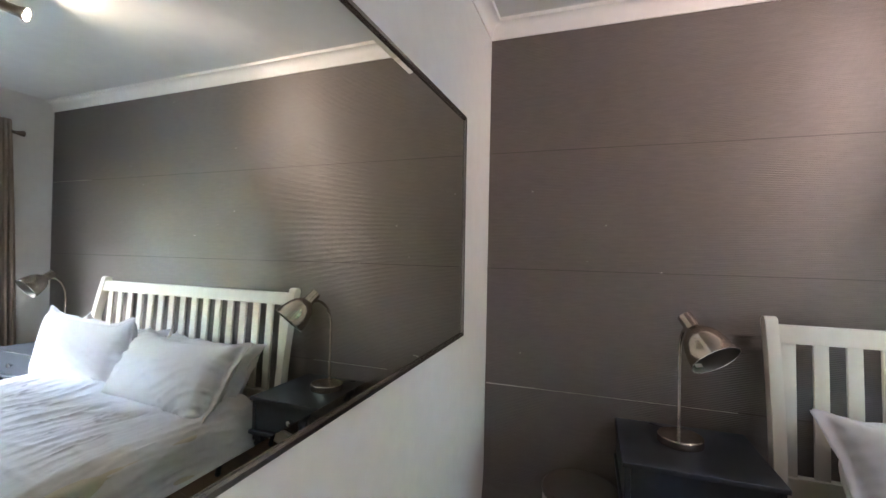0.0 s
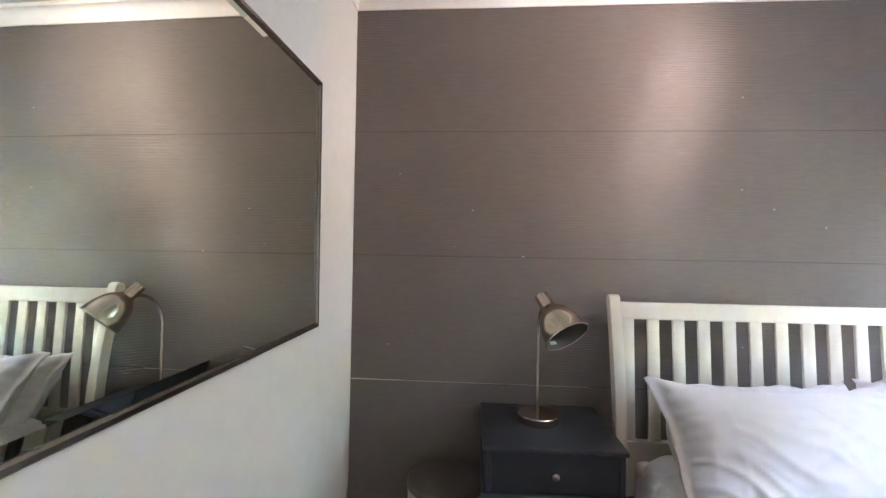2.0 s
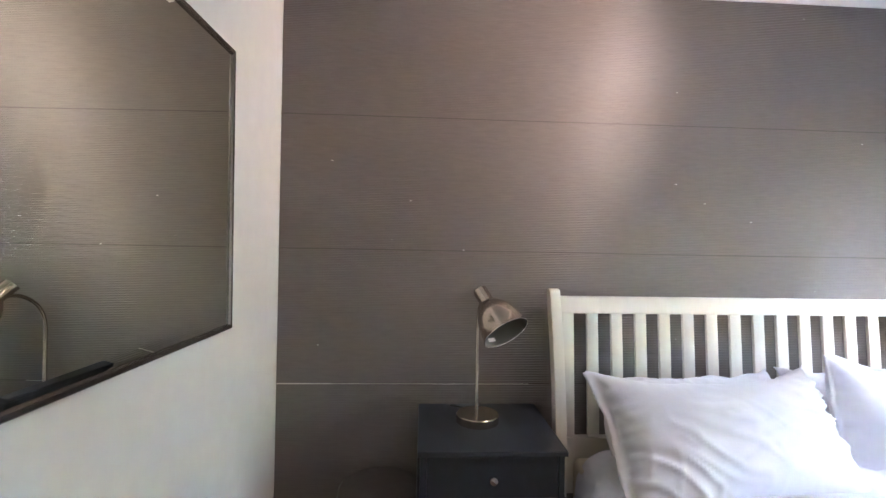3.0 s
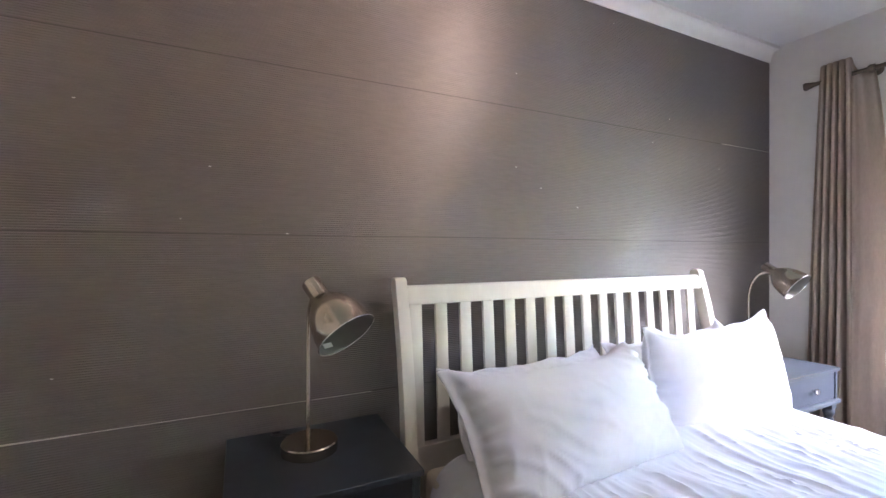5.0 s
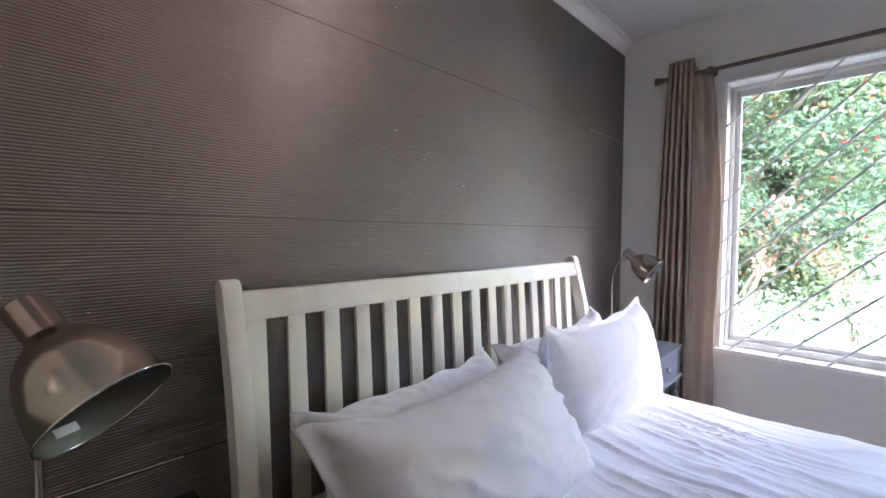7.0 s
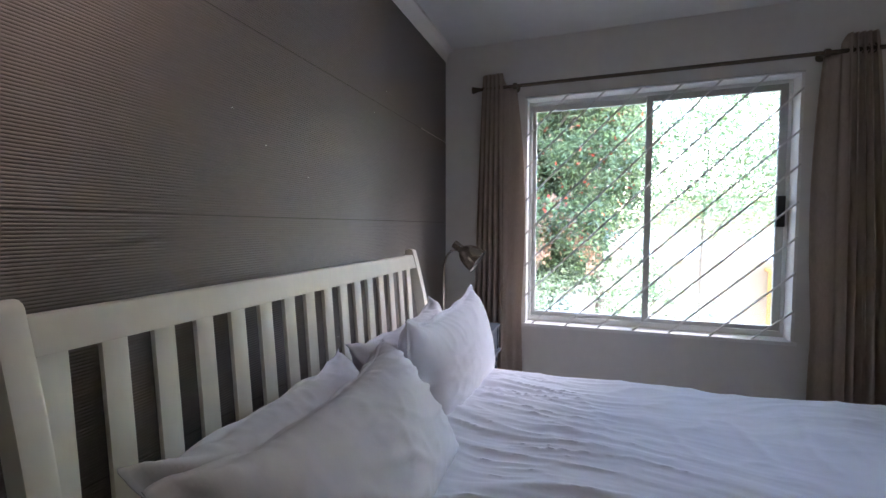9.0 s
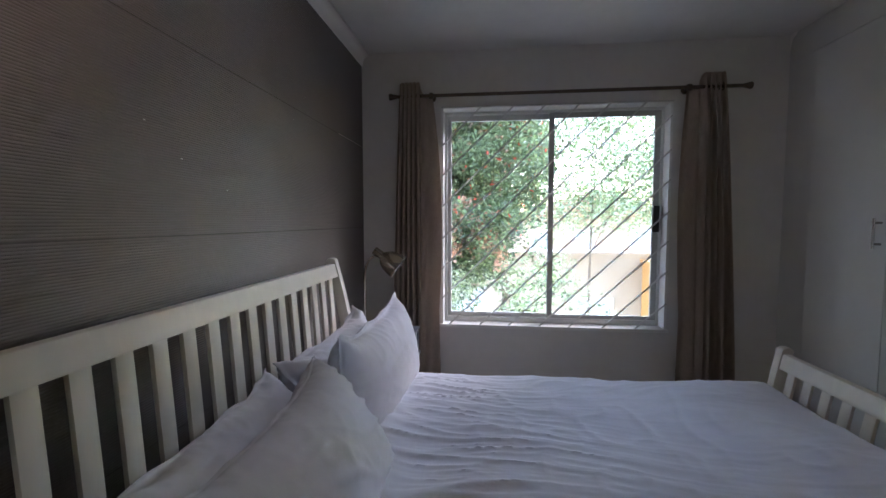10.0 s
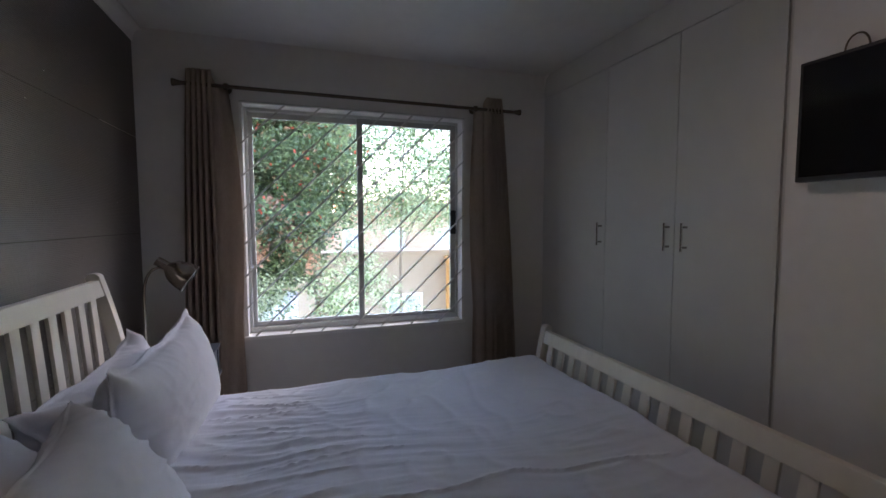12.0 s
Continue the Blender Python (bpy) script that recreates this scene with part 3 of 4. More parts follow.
def bed_end(y0, lean, z_top, z_low, rail_h, low_rail, slat_xs, sign, slat_y=None):
    """Posts, rails and slats of one end; sign 1 leans to +y."""
    for x in (1.050, 2.596):
        zs = [0.0 + z_top * i / 16 for i in range(17)]
        th = 0.030
        front = [(sleigh(z, z_low, z_top, y0, lean) - 0.020 * sign, z) for z in zs]
        back = [(sleigh(z, z_low, z_top, y0, lean) + th * sign, z) for z in zs]
        cap = [(sleigh(z_top, z_low, z_top, y0, lean) + sign * (0.005 + 0.025 * math.cos(a)), z_top + 0.020 * math.sin(a)) for a in [math.pi * i / 8 for i in range(1, 8)]]
        bed_part("post", prism(front + list(reversed(cap)) + list(reversed(back)), x, x + 0.0415), M_WHITE_WOOD, smooth=True, bevel=0.005)
    zr0, zr1 = z_top - 0.008 - rail_h, z_top - 0.008
    ys = [(sleigh(z, z_low, z_top, y0, lean), z) for z in [zr0 + rail_h * i / 4 for i in range(5)]]
    bed_part("top_rail", prism([(y - 0.015, z) for y, z in ys] + [(y + 0.015, z) for y, z in reversed(ys)], 1.092, 2.5955), M_WHITE_WOOD, smooth=True, bevel=0.004)
    bed_part("bottom_rail", box(1.092, 2.5955, (slat_y[0] if slat_y else y0) - 0.016, (slat_y[0] if slat_y else y0) + 0.016, low_rail[0], low_rail[1]), M_WHITE_WOOD, bevel=0.003)
    zs = [low_rail[1] - 0.002 + (zr0 + 0.004 - low_rail[1]) * i / 8 for i in range(9)]
    if slat_y:
        yz = [(slat_y[0] + (slat_y[1] - slat_y[0]) * (i / 8) ** 1.2, z) for i, z in enumerate(zs)]
    else:
        yz = [(sleigh(z, z_low, z_top, y0, lean), z) for z in zs]
    for x in slat_xs:
        bed_part("slat", prism([(y - 0.006, z) for y, z in yz] + [(y + 0.006, z) for y, z in reversed(yz)], x, x + 0.044), M_WHITE_WOOD, smooth=True, bevel=0.002)


slats = [1.0985 + i * 0.0940 for i in range(16)]
bed_end(-0.182, 0.097, 1.132, 0.55, 0.062, (0.40, 0.605), slats, 1, (-0.127, -0.099))
bed_end(-2.085, -0.055, 0.758, 0.35, 0.066, (0.22, 0.42), slats, -1)
for x in (1.045, 2.615):
    bed_part("side_rail", box(x, x + 0.03, -2.054, -0.226, 0.22, 0.38), M_WHITE_WOOD, bevel=0.003)
mt = tagged(link_mesh("mattress", box(1.095, 2.605, -2.05, -0.23, 0.36, 0.585), M_MATTRESS, bevel=0.035, segs=4, smooth=True), "thick ivory mattress on the bed frame", "mattress")
bed_part("slat_base", box(1.08, 2.61, -2.052, -0.228, 0.24, 0.358), M_MATTRESS, bevel=0.01, smooth=True)


# duvet with soft creases, hanging over both sides
def crease(x, y):
    """Height of the creases in the cloth."""
    near = math.exp(-((y + 0.60) / 0.38) ** 2)
    wob = noise.noise((x * 1.6, y * 1.6, 4.0))
    fan = x + 0.10 * (y + 0.5) * math.sin(x * 3.0)
    r1 = 1 - abs(noise.noise((fan * 11.0 + 1.1 * wob, y * 1.0 + 0.6 * wob, 1.3)))
    r2 = 1 - abs(noise.noise((fan * 22.0 + 3.4 * wob, y * 2.4 + x * 1.0, 7.7)))
    r3 = 1 - abs(noise.noise((x * 5.0 - y * 3.0 + wob, y * 6.0 + x * 2.0, 2.2)))
    r4 = 1 - abs(noise.noise((fan * 40.0 + 5.0 * wob, y * 3.6, 3.9)))
    mask = max(0.0, min(1.0, 0.45 + 1.3 * noise.noise((x * 3.1, y * 2.3, 6.6))))
    near *= 0.15 + 0.7 * mask
    h = 0.0085 * (0.28 + 0.9 * near) * (r1 ** 5) + 0.0075 * (0.12 + 0.15 * mask + near) * (r2 ** 5) + 0.005 * (r3 ** 6) + 0.0048 * (0.12 + 0.25 * mask + near) * (r4 ** 4)
    seam = 0.006 * math.exp(-((x - 1.60 - 0.03 * math.sin(y * 4.0) - 0.012 * math.sin(y * 17.0)) / 0.007) ** 2)
    return h + seam + 0.016 * noise.noise((x * 2.2, y * 2.2, 9.1)) + 0.004 * noise.noise((x * 8, y * 8, 5.5))


def duvet():
    bm = bmesh.new()
    half, rad, drop = 0.765, 0.105, 0.28
    nu, nv = 330, 170
    y0, y1 = -0.30, -2.045
    length = half + rad * math.pi / 2 - rad + drop
    grid = []
    for j in range(nv + 1):
        y = y0 + (y1 - y0) * j / nv
        row = []
        for i in range(nu + 1):
            u = -length + 2 * length * i / nu
            s = -1 if u < 0 else 1
            a = abs(u)
            flat = half - rad
            if a < flat:
                px, pz, nx, nz = a, 0.0, 0.0, 1.0
            elif a < flat + rad * math.pi / 2:
                t = (a - flat) / rad
                px, pz, nx, nz = flat + rad * math.sin(t), -rad * (1 - math.cos(t)), math.sin(t), math.cos(t)
            else:
                px, pz, nx, nz = half, -rad - (a - flat - rad * math.pi / 2), 1.0, 0.0
            h = crease(1.85 + s * a, y)
            side = max(0.0, min(1.0, (a - flat) / 0.25))
            wave = side * 0.022 * math.sin(y * 13 + 2 * noise.noise((y * 2, s, 0)) * 3) * (0.3 + 0.7 * side)
            h = h + wave
            crown = 0.034 * (1 - (a / (half + 0.3)) ** 2) if a < half + 0.3 else 0
            foot = 0.018 * max(0.0, (-1.55 - y) / 0.5) ** 1.5
            end = -0.03 * max(0.0, (-1.97 - y) / 0.075) ** 2 * (1 if a < flat + 0.1 else 0)
            row.append(bm.verts.new((1.85 + s * (px + nx * h), y, 0.606 + pz + nz * h + (crown + foot + end) * nz)))
        grid.append(row)
    for a, b in zip(grid, grid[1:]):
        for i in range(nu):
            bm.faces.new((a[i], b[i], b[i + 1], a[i + 1]))
    dv = thing("duvet", pose(0, 0, 0), "rumpled white cotton duvet spread over the bed", "duvet")
    ob = part("cover", bm, M_LINEN, dv, smooth=True)
    for s in (-1, 1):
        hem = [(1.85 + s * (half + 0.020), y0 + (y1 - y0) * j / 60, 0.606 - rad - drop) for j in range(61)]
        hem = [(x + s * (crease(x, y) + 0.022 * math.sin(y * 13 + 6 * noise.noise((y * 2, s, 0)))), y, z) for x, y, z in hem]
        part("hem", tube(hem, 0.006, 6), M_LINEN, dv, "stitched hem of the duvet", smooth=True)
    sm = ob.modifiers.new("thickness", "SOLIDIFY")
    sm.thickness = 0.02
    return ob


duvet()


# pillows: two sheets of cloth sewn together inside a loose flange and blown up by their filling
def filled_case(w, h, thick, seed, flange):
    """Rest positions of a filled case; flange: width of the flat border left, right, below and above."""
    n1, n2 = 100, 62
    rnd = random.Random(seed)
    gx, gz = np.meshgrid(np.linspace(-w / 2, w / 2, n1), np.linspace(-h / 2, h / 2, n2), indexing="ij")
    flat = (gx < -w / 2 + flange[0]) | (gx > w / 2 - flange[1]) | (gz < -h / 2 + flange[2]) | (gz > h / 2 - flange[3])
    lump = np.zeros_like(gx)
    ripple = np.zeros_like(gx)
    for _ in range(7):
        kx, kz, ph = rnd.uniform(-9, 9), rnd.uniform(-9, 9), rnd.uniform(0, 6.3)
        lump += np.sin(kx * gx + kz * gz + ph) / 7
        kx, kz = rnd.uniform(-60, 60), rnd.uniform(-60, 60)
        ripple += np.sin(kx * gx + kz * gz + ph * 2.3) / 7
    pts = np.zeros((2, n1, n2, 3))
    pts[..., 0], pts[..., 2] = gx, gz
    side = np.array([-1.0, 1.0])[:, None, None]
    pts[..., 1] = side * 0.004 * (~flat) + 0.004 * ripple * (1 + 0.3 * side)
    old = pts.copy()
    dx, dz = w / (n1 - 1), h / (n2 - 1)
    diag = math.hypot(dx, dz)

    def hold(a, b, rest, give):
        d = b - a
        length = np.sqrt((d * d).sum(-1, keepdims=True)) + 1e-9
        k = np.where(length > rest, 0.5, 0.5 * give)
        move = d * (k * (length - rest) / length)
        a += move
        b -= move

    for step in range(110):
        ux = np.gradient(pts, axis=1)
        uz = np.gradient(pts, axis=2)
        nrm = np.cross(uz, ux) * side[..., None]
        nrm /= np.sqrt((nrm * nrm).sum(-1, keepdims=True)) + 1e-9
        depth = pts[1, :, :, 1].max() - pts[0, :, :, 1].min()
        push = 0.0016 * max(0.0, 1 - depth / thick) * (1 + 0.7 * lump) * (~flat)
        nxt = pts + (pts - old) * 0.86 + nrm * push[None, ..., None]
        old = pts
        pts = nxt
        for _ in range(5):
            for o in (0, 1):
                m = (n1 - o) // 2 * 2
                hold(pts[:, o:o + m:2], pts[:, o + 1:o + m:2], dx, 0.55)
                m = (n2 - o) // 2 * 2
                hold(pts[:, :, o:o + m:2], pts[:, :, o + 1:o + m:2], dz, 0.55)
                m = (n1 - o) // 2 * 2
                hold(pts[:, o:o + m:2, :-1], pts[:, o + 1:o + m:2, 1:], diag, 0.2)
                hold(pts[:, o:o + m:2, 1:], pts[:, o + 1:o + m:2, :-1], diag, 0.2)
            for o in (0, 1, 2, 3):
                m = (n1 - o) // 4 * 4
                hold(pts[:, o:o + m:4], pts[:, o + 2:o + m:4], 2 * dx, 0.05)
                m = (n2 - o) // 4 * 4
                hold(pts[:, :, o:o + m:4], pts[:, :, o + 2:o + m:4], 2 * dz, 0.05)
            mid = pts.mean(axis=0)
            pts[:, flat] = mid[flat]
    for _ in range(4):
        core = pts[:, 1:-1, 1:-1]
        ring = (pts[:, :-2, 1:-1] + pts[:, 2:, 1:-1] + pts[:, 1:-1, :-2] + pts[:, 1:-1, 2:]) / 4
        pts[:, 1:-1, 1:-1] = 0.4 * core + 0.6 * ring
    for _ in range(8):
        for k in (0, -1):
            pts[:, k, 1:-1] = 0.4 * pts[:, k, 1:-1] + 0.3 * (pts[:, k, :-2] + pts[:, k, 2:])
            pts[:, 1:-1, k] = 0.4 * pts[:, 1:-1, k] + 0.3 * (pts[:, :-2, k] + pts[:, 2:, k])
    pts[..., 1] += side * 0.0012
    for ax, size in ((0, w), (2, h)):
        lo, hi = pts[..., ax].min(), pts[..., ax].max()
        pts[..., ax] = (pts[..., ax] - (lo + hi) / 2) * size / (hi - lo)
    return pts


def pillow(m, w, h, thick, seed, label, flange=(0.03, 0.03, 0.03, 0.03), ear=(1, 1), flop=0.0, folds=1.0):
    """ear: the corner that flops forward; folds: how strongly the case is creased."""
    pts = filled_case(w, h, thick, seed, flange)
    n1, n2 = pts.shape[1:3]
    u, v = pts[..., 0] / (w / 2), pts[..., 2] / (h / 2)
    corner = np.maximum(0, u * ear[0] - 0.5) * np.maximum(0, v * ear[1] - 0.4) * 3.3
    pts[..., 1] -= flop * corner
    ux, uz = np.gradient(pts, axis=1), np.gradient(pts, axis=2)
    nrm = np.cross(uz, ux) * np.array([-1.0, 1.0])[:, None, None, None]
    nrm /= np.sqrt((nrm * nrm).sum(-1, keepdims=True)) + 1e-9
    body = np.minimum(1, np.abs(pts[1, ..., 1] - pts[0, ..., 1]) / (0.5 * thick))
    for i in range(n1):
        for j in range(n2):
            x, z = pts[0, i, j, 0], pts[0, i, j, 2]
            b = body[i, j]
            edge = max(abs(u[0, i, j]), abs(v[0, i, j]))
            ends = abs(u[0, i, j]) * w > abs(v[0, i, j]) * h + (w - h)
            along = z if ends else x
            warp = noise.noise((x * 5, z * 5, seed * 3.3))
            slant = z + ear[0] * ear[1] * 0.5 * x
            long_fold = (1 - abs(noise.noise((slant * 20 + 1.2 * warp, (x - 0.4 * z) * 2.6, seed * 1.9)))) ** 5
            short_fold = (1 - abs(noise.noise((x * 13 - z * 9 + warp, z * 12 + x * 5, seed * 0.77)))) ** 6
            mask = max(0.0, min(1.0, 0.45 + 1.6 * noise.noise((x * 4.2, z * 4.2, seed * 5.1))))
            gather = (1 - abs(noise.noise((along * 30 + warp, seed * 2.3, edge * 1.5)))) ** 2.5 * math.exp(-((0.86 - edge) / 0.12) ** 2)
            lift = folds * (0.010 * long_fold * mask + 0.006 * short_fold * (0.25 + 0.75 * mask)) * min(1.0, 2 * b) + 0.005 * gather * min(1.0, 0.25 + 3 * b)
            pts[:, i, j] += nrm[:, i, j] * lift
            loose = max(0.0, 1 - 4 * b)
            pts[:, i, j, 1] += loose * (0.016 * noise.noise((x * 6, z * 6, seed * 2.7)) + 0.004 * noise.noise((x * 24, z * 24, seed * 1.3)))
            pts[:, i, j, 0 if ends else 2] += loose * 0.012 * noise.noise((along * 11, seed, 1.5))
    pts[..., 2] += 0.02 * corner * ear[1]
    idx = np.arange(2 * n1 * n2).reshape(2, n1, n2)
    faces = []
    for k in (0, 1):
        q = np.stack((idx[k, :-1, :-1], idx[k, 1:, :-1], idx[k, 1:, 1:], idx[k, :-1, 1:]), -1).reshape(-1, 4)
        faces += (q if k == 0 else q[:, ::-1]).tolist()
    rim = [np.concatenate((g[:-1, 0], g[-1, :-1], g[:0:-1, -1], g[0, :0:-1])) for g in idx]
    r0, r1 = rim
    faces += np.stack((r0, r1, np.roll(r1, -1), np.roll(r0, -1)), -1).tolist()
    me = bpy.data.meshes.new("pillow")
    me.from_pydata(pts.reshape(-1, 3).tolist(), [], faces)
    me.materials.append(M_LINEN)
    me.shade_smooth()
    me.update()
    ob = new("pillow", me)
    ob.matrix_world = m
    return tagged(ob, label, "pillow", "pillows on the bed")


pillow(pose(1.52, -0.295, 0.678, -34, 1, 2), 0.72, 0.44, 0.16, 1, "plump white cotton pillow leaning on the slatted headboard", (0.014, 0.014, 0.012, 0.012), (1, 1), -0.012)
pillow(pose(2.24, -0.285, 0.70, -30, -2, -2), 0.70, 0.44, 0.16, 2, "plump white cotton pillow leaning on the slatted headboard", (0.014, 0.014, 0.012, 0.012), (1, 1), 0.03)
pillow(pose(1.485, -0.45, 0.725, -34, -1, 3), 0.77, 0.45, 0.25, 3, "creased white pillow with a loose open end", (0.030, 0.010, 0.010, 0.012), (-1, -1), 0.05, 1.15)
pillow(pose(2.225, -0.415, 0.757, -11, -4, -5), 0.71, 0.44, 0.23, 4, "creased white flanged pillow standing upright on the duvet", (0.020, 0.014, 0.012, 0.020), (-1, 1), 0.06, 0.55)

# ---- wardrobe ----
wd = thing("wardrobe", pose(0, 0, 0), "built-in white wardrobe with plain doors", "wardrobe")
bm = bmesh.new()
add_box(bm, 1.735, 1.753, -3.118, -D - 0.002, 0.0, 2.30)
add_box(bm, 1.753, W - 0.002, -3.118, -3.105, 0.0, 2.30)
add_box(bm, 1.753, W - 0.002, -3.105, -D - 0.022, 2.272, 2.29)
add_box(bm, 1.753, W - 0.002, -3.105, -D - 0.022, 0.06, 0.078)
part("carcass", bm, M_WARD, wd)
part("gap_strip", box(1.7165, 1.7345, -D - 0.06, -D - 0.014, 0.0, H), M_WARD, wd, "recessed strip beside the wall")
part("filler_panel", box(3.195, W - 0.0015, -D - 0.022, -D - 0.004, 0.0, 2.255), M_WARD, wd, bevel=0.0015)
part("top_panel", box(1.735, W - 0.0015, -D - 0.022, -D - 0.004, 2.259, H - 0.001), M_WARD, wd, bevel=0.0015)
part("plinth", box(1.755, W - 0.0015, -D - 0.05, -D - 0.032, 0.0, 0.058), M_WARD, wd)
for x0, x1, hx in ((2.713, 3.191, 2.744), (2.213, 2.709, 2.243), (1.742, 2.209, 2.141)):
    dpart = part("door", box(x0, x1, -D - 0.020, -D - 0.001, 0.062, 2.254), M_WARD, wd, bevel=0.0018)
    hd = part("handle", tube([(hx, -D + 0.032, 1.205), (hx, -D + 0.032, 1.344)], 0.006, 12), M_CHROME, dpart, "brushed steel bar handle", smooth=True)
    for z in (1.226, 1.323):
        part("handle_post", tube([(hx, -D - 0.001, z), (hx, -D + 0.027, z)], 0.0055, 10), M_MFRAME, dpart, "dark steel handle post", smooth=True)

# ---- television on the wall ----
tv = thing("television", pose(1.273, -D, 1.694), "black flat television mounted on the white wall", "television")
TVY = 0.075
bm = box(-0.365, 0.365, TVY - 0.035, TVY, -0.205, 0.205)
part("case", bm, M_BLACK, tv, bevel=0.004)
part("screen", box(-0.353, 0.353, TVY - 0.002, TVY + 0.0012, -0.188, 0.193), M_SCREEN, tv, "black glossy screen")
part("wall_bracket", box(-0.1, 0.1, 0.0, TVY - 0.034, -0.1, 0.1), M_BLACK, tv, bevel=0.003)
tc = thing("television_cable", pose(1.53, -D, 1.915), "thin pale cable looping above the television", "cable")
part("cord", tube(bezier((0.01, 0.02, -0.02), (0.02, 0.02, 0.06), (-0.05, 0.015, 0.07), (-0.06, 0.03, -0.01), 16), 0.003, 8), M_ROD, tc, smooth=True)

# ---- ceiling spotlights ----
cs = thing("ceiling_spotlight", pose(1.78, -1.0, H), "ceiling bar with small dark metal spotlights", "spotlight")
cs_o = Vector((1.78, -1.0, H))
part("bar", box(-0.15, 0.15, -0.03, 0.03, -0.022, 0.0), M_ROD, cs, bevel=0.004)
for eye, aim in ((SPOT_A, AIM_A), (SPOT_B, AIM_B)):
    d = (aim - eye).normalized()
    rot = Matrix.Translation(eye - cs_o) @ d.to_track_quat("Z", "Y").to_matrix().to_4x4()
    hd = part("spot_head", lathe([(0.0, -0.105), (0.017, -0.105), (0.020, -0.10), (0.022, -0.02), (0.029, -0.004), (0.029, 0.004), (0.026, 0.004), (0.020, -0.012), (0.0, -0.014)], 26, rot, caps=False), M_ROD, cs, "dark cylindrical spot head", smooth=True)
    part("bulb", lathe([(0.0, 0.004), (0.012, 0.003), (0.022, -0.003), (0.023, -0.008)], 24, rot, caps=False), M_BULB, hd, "glowing warm bulb", smooth=True)
    back = eye - d * 0.06 - cs_o
    part("arm", tube([back, (back.x * 0.9, back.y * 0.3, -0.05), (back.x * 0.85, 0, -0.02)], 0.006, 10), M_ROD, cs, smooth=True)

# ---- outside ----
GZ = -2.9
# ground hidden below the shrubs, kept pale as a reflector for the ceiling
tagged(link_mesh("ground", box(W + WT + 0.01, 600, -400, 400, GZ - 0.2, GZ), M_PAVING), "unseen ground outside, lightened to bounce light into the room", "ground", kind="structure")
tagged(link_mesh("wall_outside", box(-0.15, W + WT, -3.3, 0.2, GZ, -0.101), M_RENDER), "lower storey wall under the bedroom", "wall", kind="structure")


def foliage(clumps, count, size, seed, mats, odds, droop=0.0):
    """Leaves scattered in the outer part of several clumps."""
    rnd = random.Random(seed)
    verts, faces, mi = [], [], []
    for c, r in clumps:
        c = Vector(c)
        for _ in range(count):
            d = Vector((rnd.gauss(0, 1), rnd.gauss(0, 1), rnd.gauss(0, 1))).normalized()
            p = c + Vector((d.x * r[0], d.y * r[1], d.z * r[2])) * (rnd.uniform(0.35, 1.05))
            q = Euler((rnd.uniform(-1.3, 1.3) + droop, rnd.uniform(-1.2, 1.2), rnd.uniform(0, 6.28))).to_matrix()
            l = size * rnd.uniform(0.6, 1.35)
            w = l * rnd.uniform(0.4, 0.6)
            b = len(verts)
            for a in ((0, 0, 0), (w / 2, l * 0.45, 0.12 * l), (0, l, -0.05 * l), (-w / 2, l * 0.45, 0.12 * l)):
                verts.append(p + q @ Vector(a))
            faces += [(b, b + 1, b + 2), (b, b + 2, b + 3)]
            x = rnd.random()
            k = 0
            while k < len(odds) - 1 and x > odds[k]:
                k += 1
            mi += [k, k]
    me = bpy.data.meshes.new("crown")
    me.from_pydata(verts, [], faces)
    for m in mats:
        me.materials.append(m)
    me.polygons.foreach_set("material_index", mi)
    me.update()
    return me


def tree(name, base, height, trunk_r, limbs, clumps, count, size, seed, mats, odds, label, droop=0.0):
    rnd = random.Random(seed)
    t = thing(name, pose(*base), label, "tree")
    o = Vector(base)
    top = Vector((0.1, -0.1, height))
    part("trunk", tube(bezier((0, 0, 0), (0.12, 0.05, height * 0.3), (-0.1, 0.1, height * 0.6), top, 14), trunk_r, 10, trunk_r * 0.35), M_BARK, t, smooth=True)
    bm = bmesh.new()
    for c, r in limbs:
        c = Vector(c) - o
        st = bezier((0, 0, 0), (0.12, 0.05, height * 0.3), (-0.1, 0.1, height * 0.6), top, 14)[rnd.randint(5, 12)]
        add_tube(bm, bezier(st, st + (c - st) * 0.3 + Vector((0, 0, 0.3)), c - (c - st) * 0.25 + Vector((rnd.uniform(-0.2, 0.2), rnd.uniform(-0.2, 0.2), 0.15)), c, 8), trunk_r * 0.35, 6, 0.008)
        for _ in range(4):
            e = c + Vector((rnd.uniform(-1, 1) * r[0], rnd.uniform(-1, 1) * r[1], rnd.uniform(-1, 1) * r[2]))
            add_tube(bm, bezier(c + (st - c) * 0.2, c * 0.6 + e * 0.4, c * 0.3 + e * 0.7, e, 5), 0.012, 5, 0.003)
    part("limb", bm, M_BARK, t, smooth=True)
    me = foliage([((Vector(c) - o), r) for c, r in clumps], count, size, seed, mats, odds, droop)
    ob = new("crown", me)
    ob.parent = t
    return t


rt = random.Random(11)
bush = []
for i in range(165):
    z = rt.uniform(0.80, 3.7)
    edge = -1.30 + 0.25 * math.sin(z * 2.1) + (0.55 if z < -0.2 else 0.0) - 0.12 * z
    y = rt.uniform(edge + 0.2, 1.5)
    x = 6.7 + rt.uniform(-0.6, 1.3) + 0.2 * y
    s = rt.uniform(0.25, 0.46)
    bush.append(((x, y, z), (s, s, s * 0.85)))
# added leaf layer that makes the flowering tree's shaded interior
deep = []
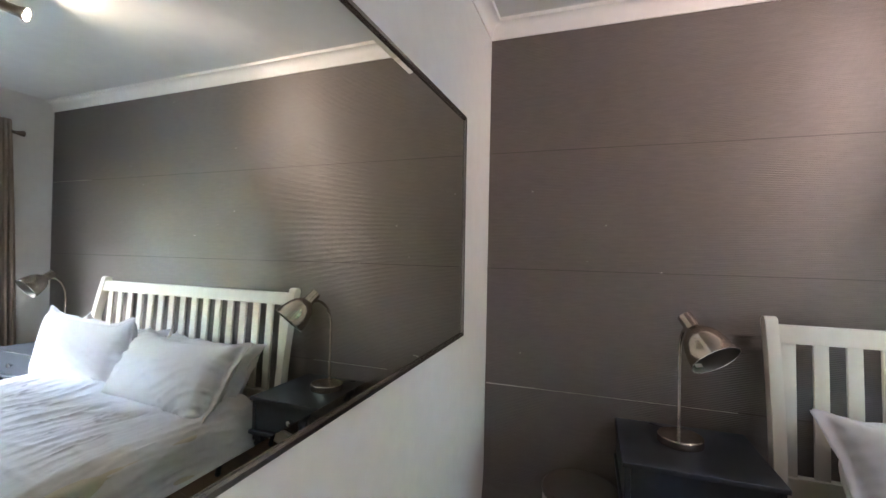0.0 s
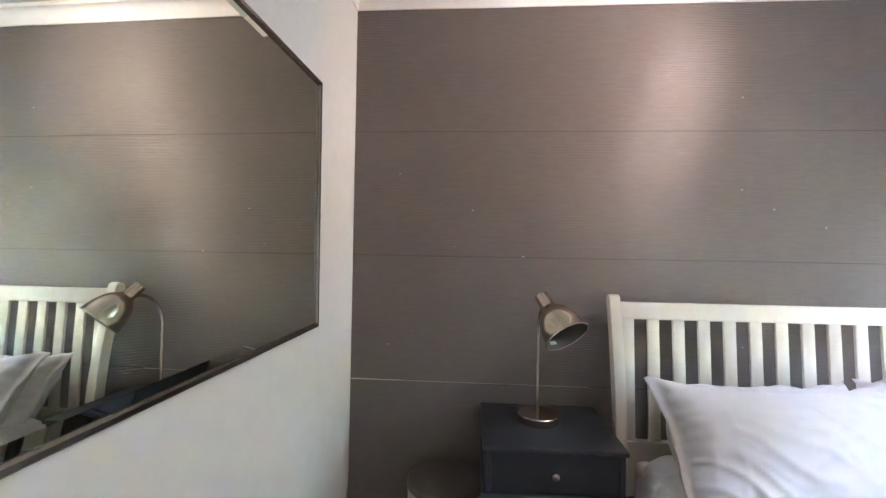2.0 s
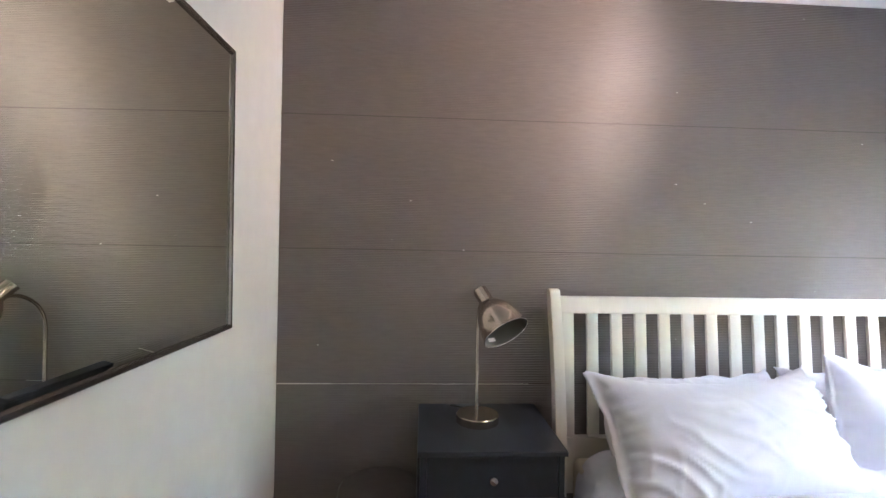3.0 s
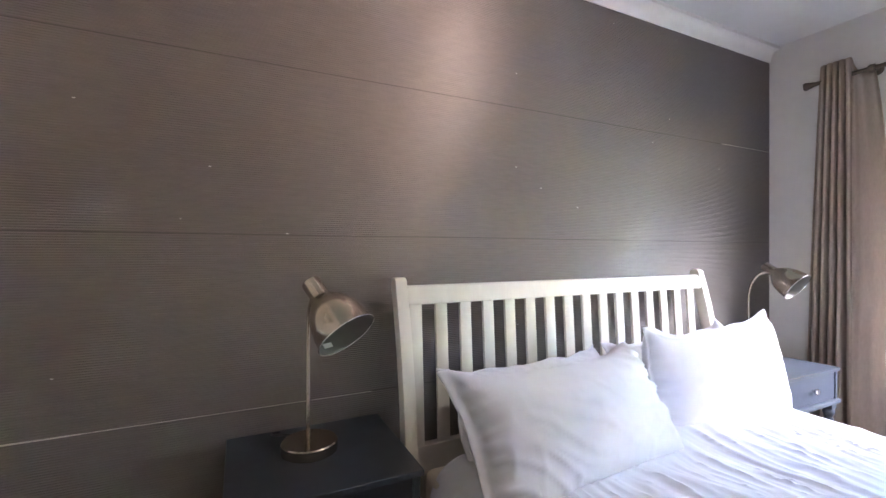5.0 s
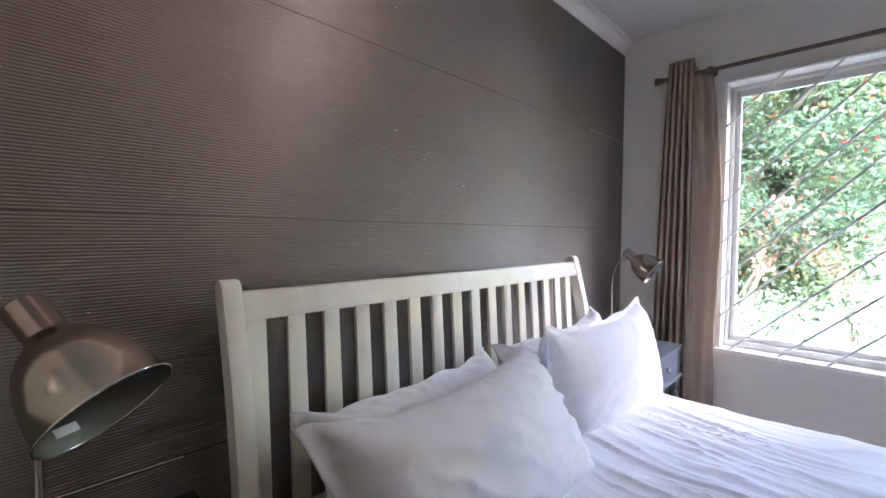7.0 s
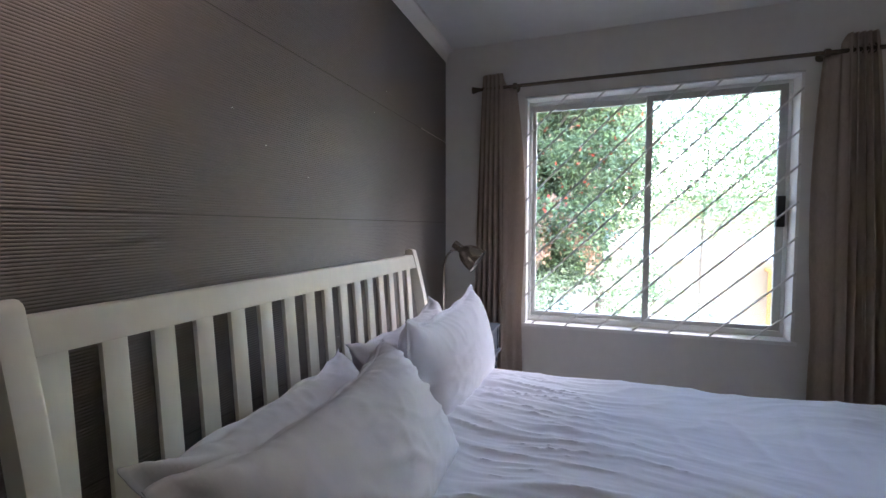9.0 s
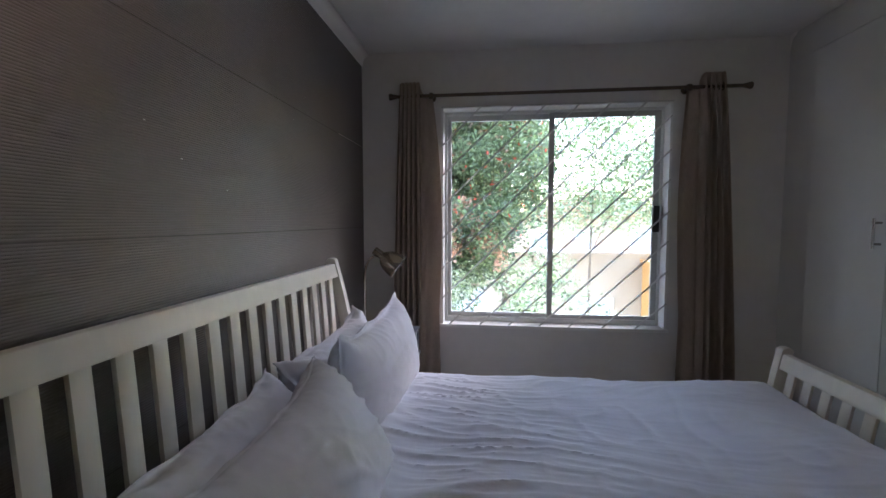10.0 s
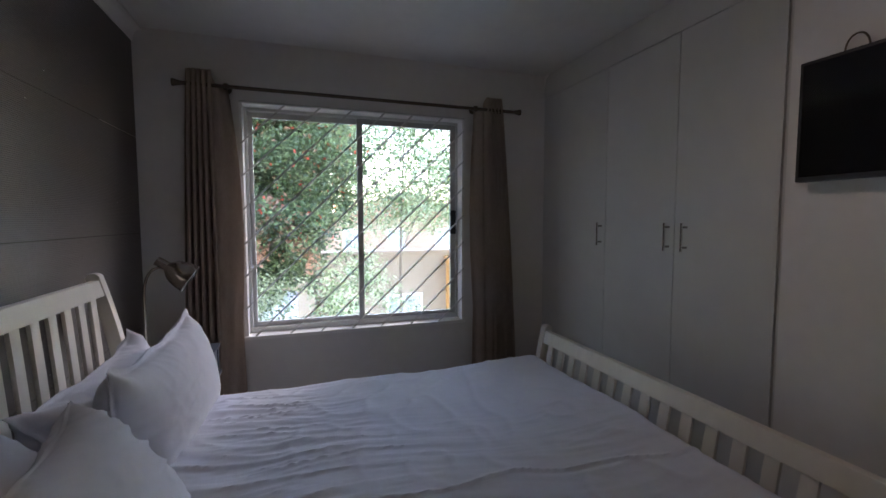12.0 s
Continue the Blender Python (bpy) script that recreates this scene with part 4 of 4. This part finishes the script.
for i in range(90):
    z = rt.uniform(0.2, 3.9)
    y = rt.uniform(-1.25 + 0.2 * math.sin(z * 2.1) + (0.5 if z < -0.2 else 0.0), 2.2)
    deep.append(((8.1 + rt.uniform(-0.5, 0.7) + 0.2 * y, y, z), (0.42, 0.45, 0.4)))
# the pale share of leaves paints light speckles into the crown
f_tree = tree("flowering_tree", (7.3, 0.2, GZ), 5.6, 0.13, bush[:22], bush, 480, 0.064, 5, [M_LEAF, M_LEAF_PALE, M_FLOWER, M_LEAF_DRY], [0.66, 0.965, 0.985, 1.0], "dense green tree with scattered red flowers", 0.3)
dry = [(6.1, -0.38, 0.95), (6.1, -0.72, 1.25), (6.15, -0.98, 0.85), (6.1, -0.52, 1.45), (6.12, -0.85, 1.05), (6.1, -0.42, 1.2)]
blossom = new("dry_blossom", foliage([(Vector(c) - Vector((7.3, 0.2, GZ)), (0.10, 0.11, 0.2)) for c in dry], 70, 0.075, 21, [M_LEAF_DRY], [1.0], 0.9))
blossom.parent = f_tree
blossom["label"] = "hanging tufts of dry pinkish blossom"
tree("inner_crown", (8.6, 0.7, GZ), 5.4, 0.12, deep[:14], deep, 190, 0.16, 9, [M_LEAF, M_LEAF_PALE], [0.85, 1.0], "added inner leaf layer darkening the gaps of the flowering tree")
low = []
for i in range(90):
    y = rt.uniform(-2.3, 1.4)
    z = rt.uniform(-2.4, 0.75 + 0.25 * math.sin(y * 3.0) - 0.35 * max(0.0, -1.2 - y))
    low.append(((6.6 + rt.uniform(-0.4, 0.8), y, z), (0.36, 0.36, 0.3)))
# sunlight and glare on the shrub are put into its leaf colours
tree("pale_shrub", (7.7, -0.9, GZ), 2.2, 0.06, low[:12], low, 240, 0.065, 6, [M_LEAF_GREY, M_LEAF_PALE, M_LEAF], [0.6, 0.85, 1.0], "shrub under the flowering tree with sunlight put into its leaf colour")
pale = []
for i in range(190):
    a, z = rt.uniform(-7.4, 0.4), rt.uniform(1.15, 5.6)
    pale.append(((11.0 + rt.uniform(-0.8, 1.6), a, z), (0.95, 1.05, 0.5)))
# distance haze is put into the pale leaf colours here
tree("feathery_tree", (11.6, -3.4, GZ), 6.4, 0.05, pale[:4], pale, 430, 0.085, 7, [M_LEAF_GREY, M_LEAF_PALE], [0.55, 1.0], "feathery pale green tree before the houses, lightened further for haze", 0.2)


def house(name, m, w, d, h, wall_mat, windows, label, roof=0.0):
    hs = thing(name, m, label, "house")
    part("wall", box(0, d, -w / 2, w / 2, 0, h), wall_mat, hs)
    part("coping", box(-0.08, d + 0.08, -w / 2 - 0.08, w / 2 + 0.08, h, h + 0.10), wall_mat, hs, "flat coping along the roofline", bevel=0.01)
    if roof:
        part("roof", prism([(-w / 2 - 0.3, h + 0.10), (0, h + roof), (w / 2 + 0.3, h + 0.10)], -0.3, d + 0.3), M_ROOF, hs, "low terracotta roof")
    for y, z, ww, wh in windows:
        fr = bmesh.new()
        add_box(fr, -0.05, 0.02, y - ww / 2, y - ww / 2 + 0.07, z, z + wh)
        add_box(fr, -0.05, 0.02, y + ww / 2 - 0.07, y + ww / 2, z, z + wh)
        add_box(fr, -0.05, 0.02, y - ww / 2 + 0.07, y + ww / 2 - 0.07, z + wh - 0.07, z + wh)
        add_box(fr, -0.05, 0.02, y - ww / 2 + 0.07, y + ww / 2 - 0.07, z, z + 0.07)
        add_box(fr, -0.05, 0.02, y - 0.03, y + 0.03, z + 0.07, z + wh - 0.07)
        w_ob = part("window", fr, M_SILL, hs)
        part("pane", box(-0.01, -0.004, y - ww / 2 + 0.07, y + ww / 2 - 0.07, z + 0.07, z + wh - 0.07), M_WINDOW_DARK, w_ob)
        part("sill", box(-0.12, 0.0, y - ww / 2 - 0.05, y + ww / 2 + 0.05, z - 0.08, z), M_SILL, w_ob)
    return hs


house("garden_house", pose(15, -4.2, GZ), 7.0, 0.5, 3.12, M_RENDER, [(-0.05, 0.85, 1.3, 0.85)], "low beige rendered house with a flat roofline")
house("orange_house", pose(14.2, -7.6, GZ), 3.6, 2.0, 2.9, M_RENDER_O, [], "orange rendered garden wall beside the beige house")
house("townhouse", pose(24, -6.5, GZ), 9.0, 7.0, 4.4, M_RENDER_P, [(3.0, 2.7, 1.0, 1.1), (0.6, 2.7, 1.0, 1.1), (-2.2, 2.7, 1.0, 1.1)], "peach rendered townhouse with white framed windows", 1.5)
house("townhouse", pose(28, 3.5, GZ), 9.0, 7.0, 4.6, M_RENDER_P, [(-2.6, 2.7, 1.0, 1.1), (1.0, 2.7, 1.0, 1.1)], "peach rendered townhouse behind the trees", 1.5)

# laminate planks
PW, PL = 0.19, 1.2
plank_mesh = bpy.data.meshes.new("plank")
bm = box(0.0008, PL - 0.0008, -PW + 0.0008, -0.0008, -0.012, 0.0)
bm.to_mesh(plank_mesh)
bm.free()
plank_mesh.materials.append(M_FLOOR)
for r in range(int(3.1 / PW) + 1):
    off = -((r * 0.43) % PL)
    x = off
    while x < W:
        xa, xb = max(0.0, x), min(W, x + PL)
        if xb - xa > 0.02:
            ob = new("plank", plank_mesh)
            ob.parent = floor
            ob.matrix_basis = Matrix.Translation((xa, -r * PW, 0)) @ Matrix.Diagonal(((xb - xa) / PL, 1, 1, 1))
        x += PL
